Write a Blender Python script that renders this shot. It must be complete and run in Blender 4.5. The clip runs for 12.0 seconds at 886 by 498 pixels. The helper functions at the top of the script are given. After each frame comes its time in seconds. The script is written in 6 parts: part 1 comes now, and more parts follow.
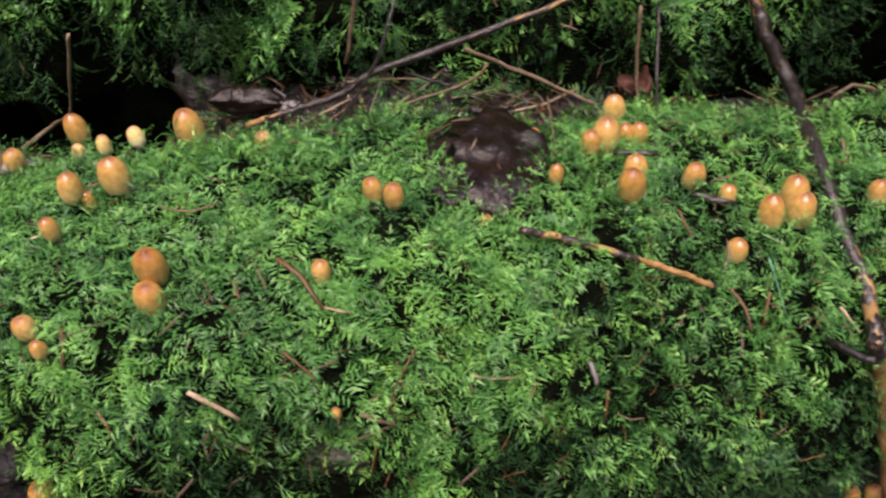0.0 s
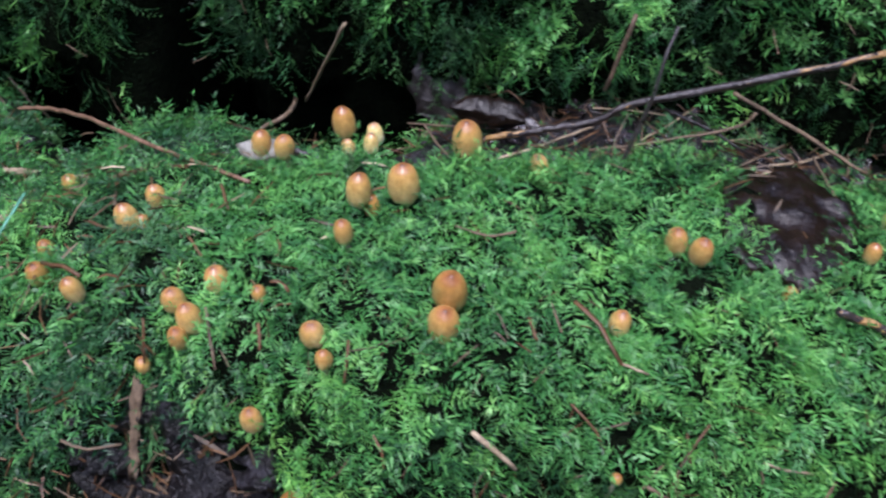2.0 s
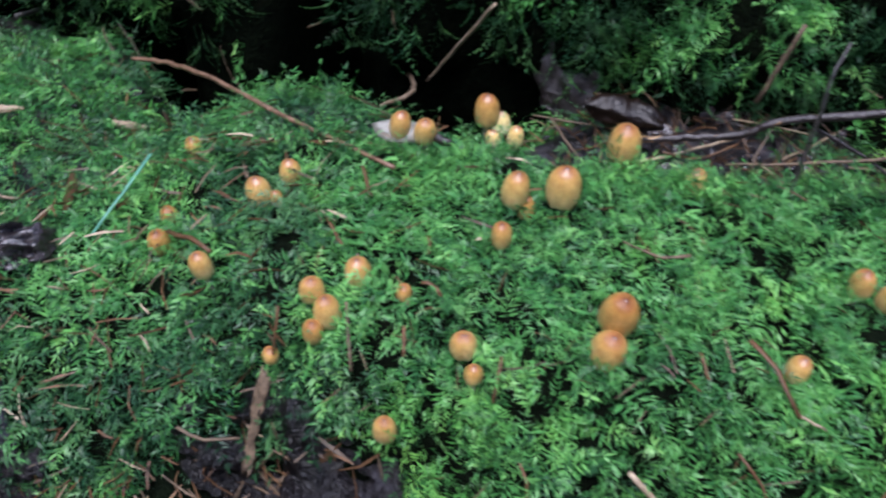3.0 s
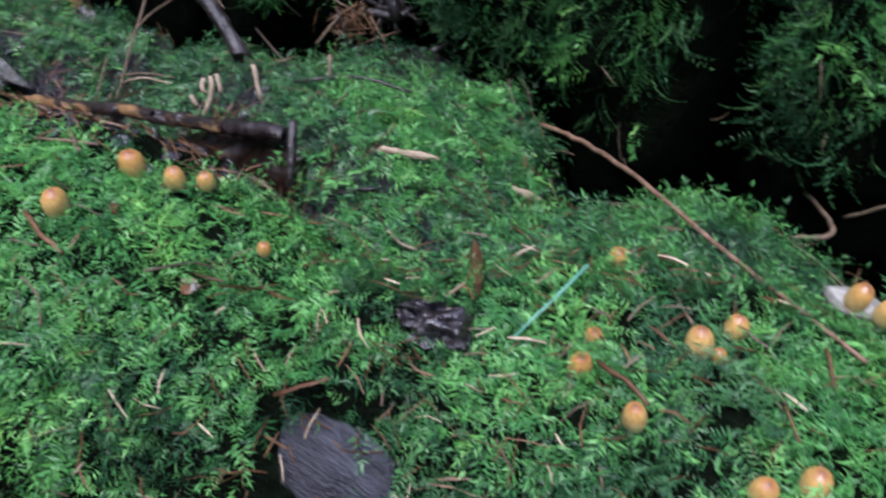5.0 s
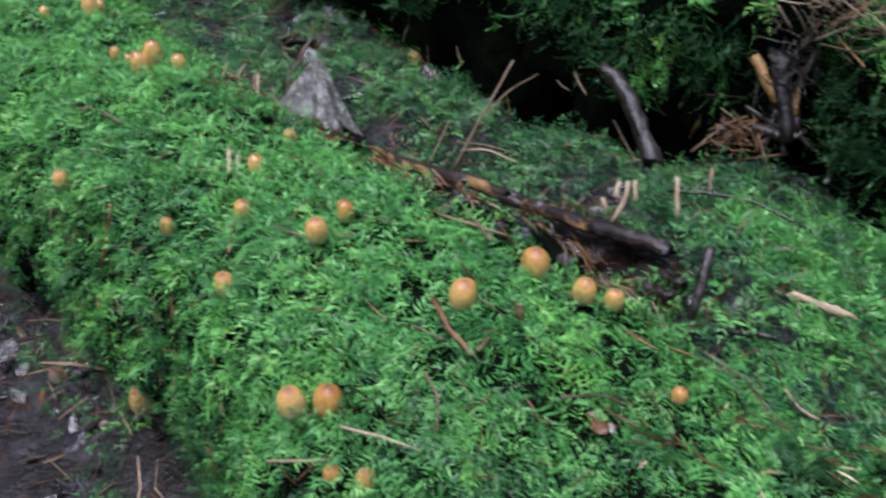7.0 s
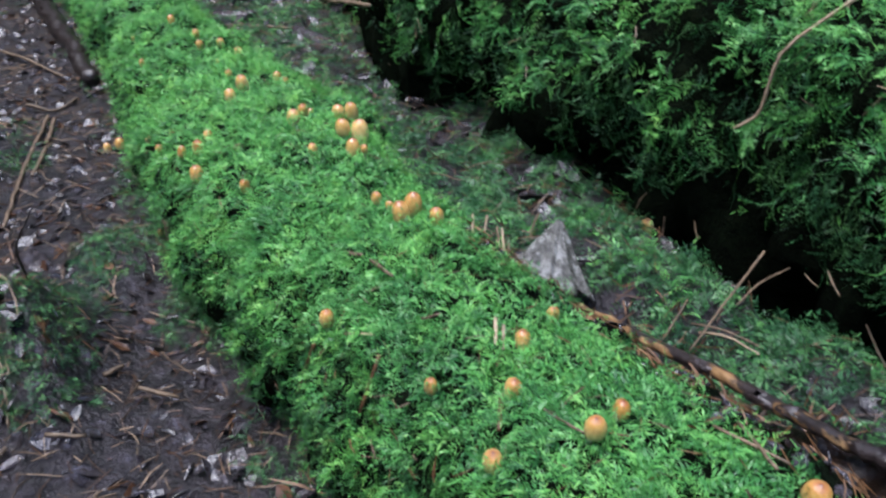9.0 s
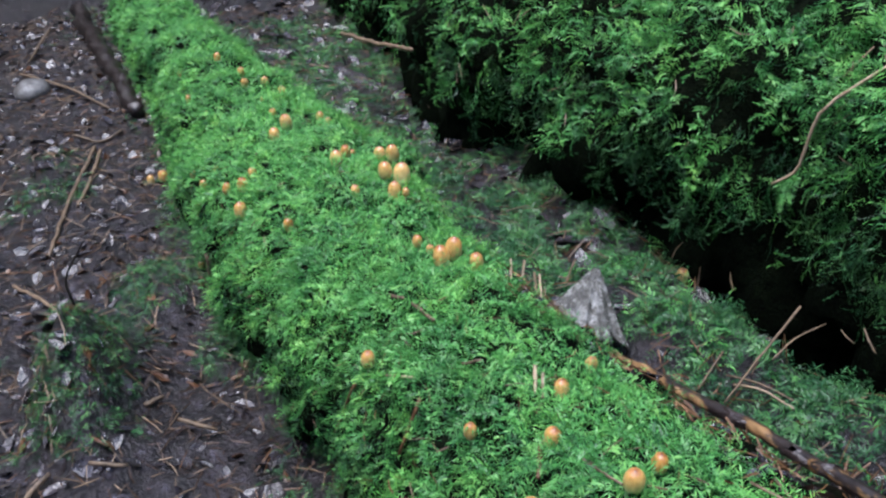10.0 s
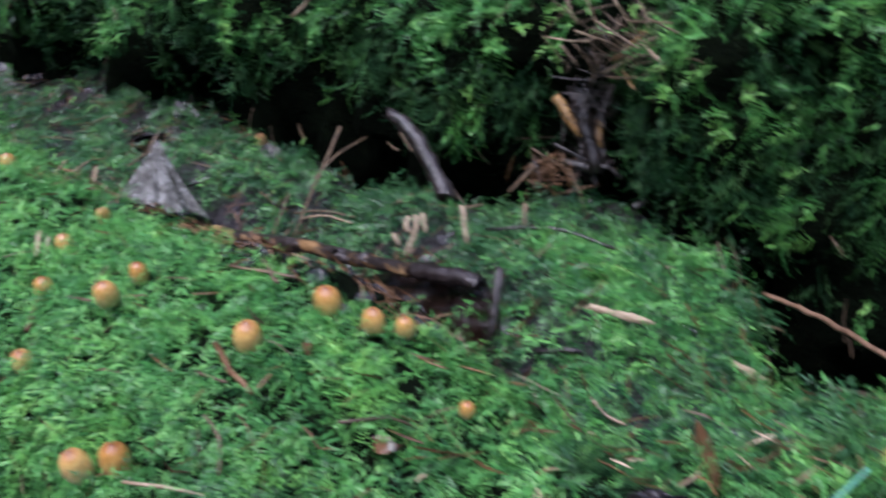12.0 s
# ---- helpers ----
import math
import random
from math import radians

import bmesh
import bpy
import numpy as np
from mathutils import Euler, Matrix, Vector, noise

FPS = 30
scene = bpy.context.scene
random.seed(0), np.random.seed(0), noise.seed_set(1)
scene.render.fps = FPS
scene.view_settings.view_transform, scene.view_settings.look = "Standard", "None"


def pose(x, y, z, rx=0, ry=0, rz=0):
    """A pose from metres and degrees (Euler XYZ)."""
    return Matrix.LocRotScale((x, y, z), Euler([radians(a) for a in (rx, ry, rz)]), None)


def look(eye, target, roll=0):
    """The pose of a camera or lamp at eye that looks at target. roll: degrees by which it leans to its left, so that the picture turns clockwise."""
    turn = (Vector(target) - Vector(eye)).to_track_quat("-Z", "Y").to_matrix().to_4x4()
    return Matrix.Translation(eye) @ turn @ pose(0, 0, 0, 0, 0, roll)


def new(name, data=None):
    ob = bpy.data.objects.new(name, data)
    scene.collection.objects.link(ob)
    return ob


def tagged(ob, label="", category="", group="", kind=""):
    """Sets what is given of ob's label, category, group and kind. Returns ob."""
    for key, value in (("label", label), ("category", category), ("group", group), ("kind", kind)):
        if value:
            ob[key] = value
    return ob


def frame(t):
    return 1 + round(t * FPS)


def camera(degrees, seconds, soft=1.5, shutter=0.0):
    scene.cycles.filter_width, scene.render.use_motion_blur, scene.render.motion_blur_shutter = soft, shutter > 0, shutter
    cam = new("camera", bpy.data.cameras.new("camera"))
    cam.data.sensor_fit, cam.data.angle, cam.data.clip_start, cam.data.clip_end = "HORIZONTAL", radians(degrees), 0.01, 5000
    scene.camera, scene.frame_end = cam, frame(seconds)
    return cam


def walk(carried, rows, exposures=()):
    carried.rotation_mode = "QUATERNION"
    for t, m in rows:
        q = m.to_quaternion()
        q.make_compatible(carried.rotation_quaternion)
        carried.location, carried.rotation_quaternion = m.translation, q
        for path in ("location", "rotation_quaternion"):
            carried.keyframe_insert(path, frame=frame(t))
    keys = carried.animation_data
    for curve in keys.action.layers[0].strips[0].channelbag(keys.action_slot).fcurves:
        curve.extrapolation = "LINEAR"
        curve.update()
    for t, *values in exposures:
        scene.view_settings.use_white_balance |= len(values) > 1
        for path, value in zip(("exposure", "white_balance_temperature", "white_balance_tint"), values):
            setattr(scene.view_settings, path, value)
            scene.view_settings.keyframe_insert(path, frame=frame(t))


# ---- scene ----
cam = camera(53.1, 12.0, soft=2.3, shutter=0.5)
# seconds, eye, pitch, roll, yaw
PATH_ROWS = [
    (0.0, 0.0342, -0.0092, 0.7237, -50.31, -4.29, 4.92),
    (0.5, 0.0052, 0.0026, 0.7199, -50.23, -3.58, 6.70),
    (1.0, -0.0280, 0.0089, 0.7217, -50.30, -3.25, 9.01),
    (1.5, -0.0749, 0.0136, 0.7193, -49.95, -2.17, 10.69),
    (2.0, -0.1189, 0.0212, 0.7085, -49.66, -0.90, 12.49),
    (2.5, -0.1560, 0.0303, 0.6994, -50.11, 0.27, 13.99),
    (3.0, -0.2040, 0.0445, 0.6803, -50.97, 2.80, 15.70),
    (3.5, -0.2720, 0.0503, 0.6684, -52.16, 5.38, 18.21),
    (3.7, -0.3084, 0.0489, 0.6814, -53.10, 6.09, 19.84),
    (5.3, -0.3935, 0.0622, 0.6912, -49.90, 0.85, 40.59),
    (5.5, -0.4182, 0.0510, 0.6894, -49.32, 1.24, 41.98),
    (6.0, -0.4582, 0.0267, 0.6803, -47.99, 1.75, 45.35),
    (6.5, -0.4994, 0.0163, 0.6600, -47.50, 0.98, 49.48),
    (7.0, -0.5414, -0.0012, 0.6598, -46.73, 0.73, 54.07),
    (7.5, -0.5594, -0.0186, 0.6766, -45.75, -1.23, 58.57),
    (7.7, -0.5628, -0.0268, 0.6814, -44.60, -1.78, 59.89),
    (9.3, -0.6093, -0.0779, 0.7321, -38.97, -0.74, 68.41),
    (9.5, -0.6082, -0.0818, 0.7383, -38.45, -0.67, 68.82),
    (10.0, -0.6020, -0.0887, 0.7464, -37.47, -0.71, 69.58),
    (10.5, -0.5957, -0.0693, 0.7268, -37.97, 0.92, 67.00),
    (11.0, -0.5607, -0.0292, 0.6828, -38.63, 2.69, 59.86),
    (11.5, -0.5225, 0.0150, 0.6479, -39.39, 1.49, 53.83),
    (12.0, -0.4535, 0.0517, 0.6387, -40.56, -1.58, 48.12),
]
walk(cam, [(t, pose(x, y, z, 90 + pitch, 0, yaw) @ pose(0, 0, 0, 0, 0, roll)) for t, x, y, z, pitch, roll, yaw in PATH_ROWS],
     exposures=[(0.0, 0.09, 7800, 28), (0.5, 0.09, 6900, 25), (1.2, 0.03, 5850, 22), (2.5, 0.04, 5850, 22), (3.5, -0.04, 5800, 19), (5.5, 0.09, 5800, 22), (7.0, 0.08, 6000, 16), (9.5, 0.33, 5950, 15), (10.3, 0.33, 5950, 15), (11.0, 0.16, 5950, 19), (12.0, 0.11, 5850, 23)])

# ---- light: dull daylight under trees, brighter from behind the camera's left and overhead ----
world = bpy.data.worlds.new("forest_sky")
scene.world = world
world.use_nodes = True
sky = world.node_tree.nodes.new("ShaderNodeTexSky")
sky.sky_type, sky.sun_disc, sky.sun_elevation, sky.sun_rotation = "NISHITA", False, radians(62), radians(200)
world.node_tree.links.new(sky.outputs[0], world.node_tree.nodes["Background"].inputs[0])
world.node_tree.nodes["Background"].inputs[1].default_value = 0.44
sun = new("sun", bpy.data.lights.new("sun", "SUN"))
sun.data.energy, sun.data.angle, sun.data.color = 5.2, radians(36), (1.0, 0.97, 0.9)
sun.matrix_world = look((-0.6, -0.2, 4.0), (-0.5, 0.3, 0.0))

# ---- materials ----
def material(name, build):
    m = bpy.data.materials.new(name)
    m.use_nodes = True
    nt = m.node_tree
    nt.nodes.clear()
    out = nt.nodes.new("ShaderNodeOutputMaterial")

    def node(kind, **values):
        n = nt.nodes.new(kind)
        for key, value in values.items():
            if key in n.inputs:
                n.inputs[key].default_value = value
        return n

    nt.links.new(build(nt, node, nt.links.new), out.inputs["Surface"])
    return m


def rgb(c):
    return (c[0], c[1], c[2], 1.0)


def ramp(node, link, fac, stops):
    r = node("ShaderNodeValToRGB")
    while len(r.color_ramp.elements) < len(stops):
        r.color_ramp.elements.new(0.5)
    for el, (pos, col) in zip(r.color_ramp.elements, stops):
        el.position, el.color = pos, rgb(col)
    link(fac, r.inputs["Fac"])
    return r.outputs["Color"]


def grain(node, link, scale, detail=4.0, stretch=(1, 1, 1)):
    co = node("ShaderNodeTexCoord")
    mp = node("ShaderNodeMapping")
    mp.inputs["Scale"].default_value = stretch
    link(co.outputs["Object"], mp.inputs["Vector"])
    n = node("ShaderNodeTexNoise", Scale=scale, Detail=detail, Roughness=0.6)
    link(mp.outputs["Vector"], n.inputs["Vector"])
    return n.outputs["Fac"]


def mixed(node, link, fac, a, b, kind="MIX"):
    m = node("ShaderNodeMix")
    m.data_type, m.blend_type = "RGBA", kind
    for socket, value in ((m.inputs[0], fac), (m.inputs[6], a), (m.inputs[7], b)):
        if isinstance(value, (float, int)):
            socket.default_value = value
        elif isinstance(value, tuple):
            socket.default_value = rgb(value)
        else:
            link(value, socket)
    return m.outputs[2]


def bumped(node, link, height, strength, distance):
    b = node("ShaderNodeBump", Strength=strength, Distance=distance)
    link(height, b.inputs["Height"])
    return b.outputs["Normal"]


def moss_material(name, dark, mid, light, shine=0.35):
    """Feathery moss: each shoot its own green, with patches over centimetres, and thin leaves that let light through."""
    def build(nt, node, link):
        geo = node("ShaderNodeNewGeometry")
        own = ramp(node, link, geo.outputs["Random Per Island"], [(0.0, dark), (0.55, mid), (1.0, light)])
        patch = ramp(node, link, grain(node, link, 13.0, 5.0), [(0.28, (0.42, 0.52, 0.60)), (0.5, (1, 1, 1)), (0.72, (1.5, 1.32, 1.0))])
        col = mixed(node, link, 0.85, own, patch, "MULTIPLY")
        p = node("ShaderNodeBsdfPrincipled", Roughness=0.36)
        p.inputs["Specular IOR Level"].default_value = shine
        link(col, p.inputs["Base Color"])
        t = node("ShaderNodeBsdfTranslucent")
        link(col, t.inputs["Color"])
        mix = node("ShaderNodeMixShader")
        mix.inputs[0].default_value = 0.3
        link(p.outputs[0], mix.inputs[1])
        link(t.outputs[0], mix.inputs[2])
        return mix.outputs[0]
    return material(name, build)


def rough_material(name, stops, scale, roughness=0.8, bump=0.5, distance=0.002, stretch=(1, 1, 1), own=0.25, spec=0.4, fine=4.0):
    """Earth, bark, wood and leaves: two scales of noise, relief, and a shade of its own for each object."""
    def build(nt, node, link):
        big = grain(node, link, scale, 5.0, stretch)
        small = grain(node, link, scale * fine, 4.0, stretch)
        col = ramp(node, link, big, stops)
        tone = ramp(node, link, small, [(0.25, (0.6, 0.6, 0.6)), (0.75, (1.25, 1.25, 1.25))])
        col = mixed(node, link, 0.8, col, tone, "MULTIPLY")
        info = node("ShaderNodeObjectInfo")
        shade = ramp(node, link, info.outputs["Random"], [(0.0, (1 - own, 1 - own, 1 - own)), (1.0, (1 + own, 1 + own, 1 + own))])
        col = mixed(node, link, 1.0, col, shade, "MULTIPLY")
        geo = node("ShaderNodeNewGeometry")
        piece = ramp(node, link, geo.outputs["Random Per Island"], [(0.0, (0.5, 0.47, 0.45)), (0.5, (0.95, 0.95, 0.95)), (1.0, (1.4, 1.4, 1.45))])
        col = mixed(node, link, 0.9, col, piece, "MULTIPLY")
        p = node("ShaderNodeBsdfPrincipled", Roughness=roughness)
        p.inputs["Specular IOR Level"].default_value = spec
        link(col, p.inputs["Base Color"])
        link(bumped(node, link, small, bump, distance), p.inputs["Normal"])
        wet = node("ShaderNodeMapRange")
        wet.inputs[3].default_value, wet.inputs[4].default_value = roughness - 0.18, min(1.0, roughness + 0.15)
        link(big, wet.inputs[0])
        link(wet.outputs[0], p.inputs["Roughness"])
        return p.outputs[0]
    return material(name, build)


def mottled_material(name):
    """Ochre wood with wet black bark still clinging in ragged patches, drawn out along the stick."""
    def build(nt, node, link):
        wood = ramp(node, link, grain(node, link, 70.0, 5.0, (0.3, 1, 1)), [(0.3, (0.09, 0.046, 0.018)), (0.55, (0.24, 0.14, 0.06)), (0.8, (0.42, 0.32, 0.18))])
        bark = ramp(node, link, grain(node, link, 90.0, 4.0), [(0.3, (0.008, 0.006, 0.006)), (0.7, (0.032, 0.024, 0.022))])
        cling = ramp(node, link, grain(node, link, 34.0, 6.0, (0.45, 1, 1)), [(0.44, (0, 0, 0)), (0.52, (1, 1, 1))])
        p = node("ShaderNodeBsdfPrincipled", Roughness=0.38)
        link(mixed(node, link, cling, wood, bark), p.inputs["Base Color"])
        link(bumped(node, link, grain(node, link, 60.0, 5.0, (0.4, 1, 1)), 0.8, 0.002), p.inputs["Normal"])
        return p.outputs[0]
    return material(name, build)


def cap_material(name, tint=(1, 1, 1)):
    """Ochre cap, redder and shiny at the top, paler and finely grooved towards the rim. Local z runs from the rim (0) to the top (1)."""
    def build(nt, node, link):
        co = node("ShaderNodeTexCoord")
        sep = node("ShaderNodeSeparateXYZ")
        link(co.outputs["Generated"], sep.inputs[0])
        body = ramp(node, link, sep.outputs["Z"], [(0.0, (0.72, 0.60, 0.34)), (0.22, (0.63, 0.47, 0.21)), (0.55, (0.56, 0.375, 0.13)), (0.84, (0.47, 0.265, 0.075)), (0.95, (0.33, 0.14, 0.05)), (1.0, (0.18, 0.07, 0.04))])
        info = node("ShaderNodeObjectInfo")
        own = ramp(node, link, info.outputs["Random"], [(0.0, (0.85, 0.76, 0.64)), (0.4, (1, 1, 1)), (0.8, (1.06, 1.12, 1.15)), (1.0, (1.18, 1.36, 1.65))])
        col = mixed(node, link, 1.0, body, own, "MULTIPLY")
        speck = ramp(node, link, grain(node, link, 14.0, 2.0), [(0.3, (0.75, 0.72, 0.7)), (0.6, (1.1, 1.1, 1.1))])
        col = mixed(node, link, 0.5, col, speck, "MULTIPLY")
        blotch = ramp(node, link, grain(node, link, 3.0, 3.0), [(0.35, (0.78, 0.70, 0.60)), (0.6, (1.1, 1.12, 1.15))])
        col = mixed(node, link, 0.7, col, blotch, "MULTIPLY")
        streak = ramp(node, link, grain(node, link, 9.0, 3.0, (1, 1, 0.12)), [(0.35, (0.8, 0.76, 0.7)), (0.65, (1.12, 1.12, 1.12))])
        col = mixed(node, link, 0.6, col, streak, "MULTIPLY")
        col = mixed(node, link, 1.0, col, tint, "MULTIPLY")
        p = node("ShaderNodeBsdfPrincipled", Roughness=0.42)
        p.inputs["Subsurface Weight"].default_value = 0.12
        p.inputs["Subsurface Radius"].default_value = (0.004, 0.002, 0.001)
        p.inputs["Subsurface Scale"].default_value = 0.5
        p.inputs["Coat Weight"].default_value = 0.45
        p.inputs["Coat Roughness"].default_value = 0.07
        link(col, p.inputs["Base Color"])
        link(bumped(node, link, grain(node, link, 9.0, 4.0, (1, 1, 0.2)), 0.35, 0.0006), p.inputs["Normal"])
        return p.outputs[0]
    return material(name, build)


# MOSS and MOSS_DEEP also serve as lit and shaded greens of one moss
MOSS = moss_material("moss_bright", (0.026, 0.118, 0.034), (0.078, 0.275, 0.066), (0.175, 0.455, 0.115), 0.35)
# yellow-green tips; brightness of upward faces is put into this green
MOSS_LIT_TIPS = moss_material("moss_lit_tips", (0.06, 0.24, 0.054), (0.135, 0.40, 0.095), (0.25, 0.54, 0.145), 0.35)
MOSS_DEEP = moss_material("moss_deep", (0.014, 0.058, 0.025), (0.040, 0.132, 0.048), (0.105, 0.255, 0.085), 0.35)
# bluish last stop: sky glints on wet soil put into the colour
HUMUS = rough_material("humus", [(0.3, (0.003, 0.0026, 0.003)), (0.48, (0.009, 0.0076, 0.0088)), (0.62, (0.022, 0.018, 0.021)), (0.75, (0.06, 0.056, 0.074))], 34.0, 0.36, 1.0, 0.010, spec=0.4, fine=3.7)
# near-black, so gaps and holes in the moss show painted shade
UNDER = rough_material("shaded_moss_underlay", [(0.3, (0.002, 0.003, 0.0018)), (0.6, (0.006, 0.010, 0.005)), (0.8, (0.012, 0.011, 0.007))], 60.0, 0.95, 1.0, 0.006, spec=0.02)
BARK = rough_material("dark_bark", [(0.3, (0.010, 0.007, 0.006)), (0.6, (0.028, 0.021, 0.020)), (0.8, (0.12, 0.105, 0.105))], 60.0, 0.34, 0.9, 0.002, spec=0.6)
BARE = rough_material("bare_wood", [(0.3, (0.20, 0.105, 0.035)), (0.6, (0.36, 0.215, 0.085)), (0.85, (0.13, 0.06, 0.025))], 60.0, 0.45, 0.5, 0.001)
MOTTLED = mottled_material("mottled_wood")
RUSTY = rough_material("rusty_twig", [(0.3, (0.09, 0.05, 0.03)), (0.6, (0.22, 0.13, 0.08)), (0.85, (0.30, 0.21, 0.15))], 90.0, 0.5, 0.6, 0.001)
PALE = rough_material("pale_wood", [(0.3, (0.24, 0.17, 0.10)), (0.6, (0.40, 0.31, 0.21)), (0.85, (0.18, 0.12, 0.075))], 90.0, 0.6, 0.3, 0.001)
TWIG = rough_material("dry_twig", [(0.3, (0.06, 0.042, 0.028)), (0.6, (0.18, 0.125, 0.078)), (0.85, (0.10, 0.066, 0.04))], 90.0, 0.65, 0.4, 0.001)
NEEDLE = rough_material("dead_needle", [(0.3, (0.06, 0.03, 0.014)), (0.6, (0.14, 0.07, 0.03)), (0.85, (0.22, 0.14, 0.075))], 40.0, 0.55, 0.2, 0.0005)
GREY = rough_material("grey_weathered_wood", [(0.25, (0.035, 0.033, 0.03)), (0.55, (0.12, 0.115, 0.11)), (0.8, (0.26, 0.255, 0.25))], 40.0, 0.5, 0.8, 0.002, (1, 1, 0.25))
LEAF = rough_material("brown_leaf", [(0.3, (0.06, 0.026, 0.014)), (0.6, (0.115, 0.055, 0.026)), (0.85, (0.19, 0.115, 0.06))], 50.0, 0.4, 0.4, 0.001)
WETDARK = rough_material("wet_dark_bark", [(0.3, (0.004, 0.002, 0.0015)), (0.6, (0.011, 0.0055, 0.0035)), (0.85, (0.026, 0.013, 0.008))], 35.0, 0.34, 0.7, 0.003, spec=0.3)
SILVER = rough_material("silvery_wood", [(0.3, (0.022, 0.020, 0.017)), (0.5, (0.10, 0.098, 0.088)), (0.75, (0.30, 0.30, 0.29))], 30.0, 0.27, 1.0, 0.004, (2.6, 2.6, 0.35), spec=0.6)
# pale bluish stop: part of the leaves' wet sky sheen put into colour
WETLEAF = rough_material("wet_grey_leaf", [(0.3, (0.012, 0.009, 0.009)), (0.55, (0.034, 0.028, 0.031)), (0.8, (0.10, 0.096, 0.118))], 45.0, 0.22, 0.8, 0.003, spec=0.8)
PINKBARK = rough_material("dark_bark", [(0.3, (0.010, 0.007, 0.006)), (0.6, (0.026, 0.019, 0.017)), (0.8, (0.10, 0.085, 0.08))], 60.0, 0.4, 0.8, 0.002, spec=0.5)
GREYBLUE = rough_material("rotten_grey_wood", [(0.3, (0.008, 0.008, 0.010)), (0.55, (0.028, 0.029, 0.038)), (0.8, (0.07, 0.073, 0.092))], 120.0, 0.36, 1.0, 0.003, (0.12, 1, 1))
RING_GREEN = rough_material("light_block_green", [(0.3, (0.012, 0.022, 0.010)), (0.6, (0.03, 0.055, 0.022)), (0.85, (0.07, 0.11, 0.05))], 1.2, 0.9, 0.5, 0.1, spec=0.1)
ROT = rough_material("rotten_red_wood", [(0.3, (0.014, 0.005, 0.003)), (0.6, (0.05, 0.015, 0.008)), (0.85, (0.10, 0.036, 0.016))], 40.0, 0.7, 0.7, 0.003)
CAP = cap_material("mushroom_cap")
CAP_PALE = cap_material("mushroom_cap_pale", (1.3, 1.55, 1.8))
STEM = rough_material("mushroom_stem", [(0.3, (0.55, 0.47, 0.34)), (0.7, (0.72, 0.65, 0.52))], 120.0, 0.5, 0.2, 0.0004)
GILL = rough_material("mushroom_gill", [(0.3, (0.30, 0.20, 0.11)), (0.7, (0.42, 0.30, 0.18))], 200.0, 0.7, 0.3, 0.0004)
GREYLEAF = rough_material("grey_leaf", [(0.3, (0.16, 0.15, 0.12)), (0.6, (0.26, 0.25, 0.21)), (0.85, (0.34, 0.33, 0.29))], 60.0, 0.4, 0.4, 0.001)
GRASS = rough_material("grass_blade", [(0.3, (0.07, 0.28, 0.17)), (0.7, (0.15, 0.40, 0.28))], 60.0, 0.4, 0.1, 0.0004)


# ---- mesh helpers ----
def mesh_object(name, bm, mat, smooth=True):
    me = bpy.data.meshes.new(name)
    bm.to_mesh(me)
    bm.free()
    me.materials.append(mat)
    if smooth:
        me.polygons.foreach_set("use_smooth", np.ones(len(me.polygons), bool))
    return new(name, me)


def part(name, bm, mat, parent, label=""):
    ob = mesh_object(name, bm, mat)
    ob.parent = parent
    return tagged(ob, label)


def empty(name, m):
    ob = new(name)
    ob.empty_display_size = 0.01
    ob.matrix_world = m
    ob.matrix_basis = m
    return ob


def unit(v):
    v = np.asarray(v, float)
    return v / (np.linalg.norm(v) + 1e-12)


def smooth_path(points, n):
    """n points along a smooth curve through the given ones."""
    p = np.asarray(points, float)
    if len(p) == 2:
        return p[0] + (p[1] - p[0]) * np.linspace(0, 1, n)[:, None]
    q = np.vstack([2 * p[0] - p[1], p, 2 * p[-1] - p[-2]])
    out = []
    for u in np.linspace(0, len(p) - 1 - 1e-9, n):
        i, f = int(u), u - int(u)
        a, b, c, d = q[i], q[i + 1], q[i + 2], q[i + 3]
        out.append(0.5 * (2 * b + (c - a) * f + (2 * a - 5 * b + 4 * c - d) * f ** 2 + (3 * b - a - 3 * c + d) * f ** 3))
    return np.array(out)


def tube(bm, points, radii, sides=7, knobs=0.12, rng=None, flat=1.0, jag=0.0):
    """A stick: rings along a path, with uneven radii and closed ends. Returns the faces."""
    rng = rng or random.Random(len(points))
    p = np.asarray(points, float)
    r = np.interp(np.linspace(0, 1, len(p)), np.linspace(0, 1, len(radii)), radii)
    d = np.gradient(p, axis=0)
    rings, faces = [], []
    side = unit(np.cross(d[0], (0.13, 0.2, 1.0)))
    for i in range(len(p)):
        f = unit(d[i])
        side = unit(side - f * (side @ f))
        up = np.cross(side, f)
        ring = []
        for k in range(sides):
            a = 2 * math.pi * k / sides
            q = r[i] * (1 + knobs * rng.uniform(-1, 1))
            slip = f * rng.uniform(-1, 1) * jag * r[i] if jag and i in (0, 1, len(p) - 2, len(p) - 1) else 0.0
            ring.append(bm.verts.new(p[i] + side * q * math.cos(a) + up * q * flat * math.sin(a) + slip))
        rings.append(ring)
    for a, b in zip(rings, rings[1:]):
        for k in range(sides):
            faces.append(bm.faces.new((a[k], a[(k + 1) % sides], b[(k + 1) % sides], b[k])))
    faces.append(bm.faces.new(rings[0][::-1]))
    faces.append(bm.faces.new(rings[-1]))
    return faces


def local(points):
    """A base point and the points from it."""
    p = np.asarray(points, float)
    return p[0], p - p[0]


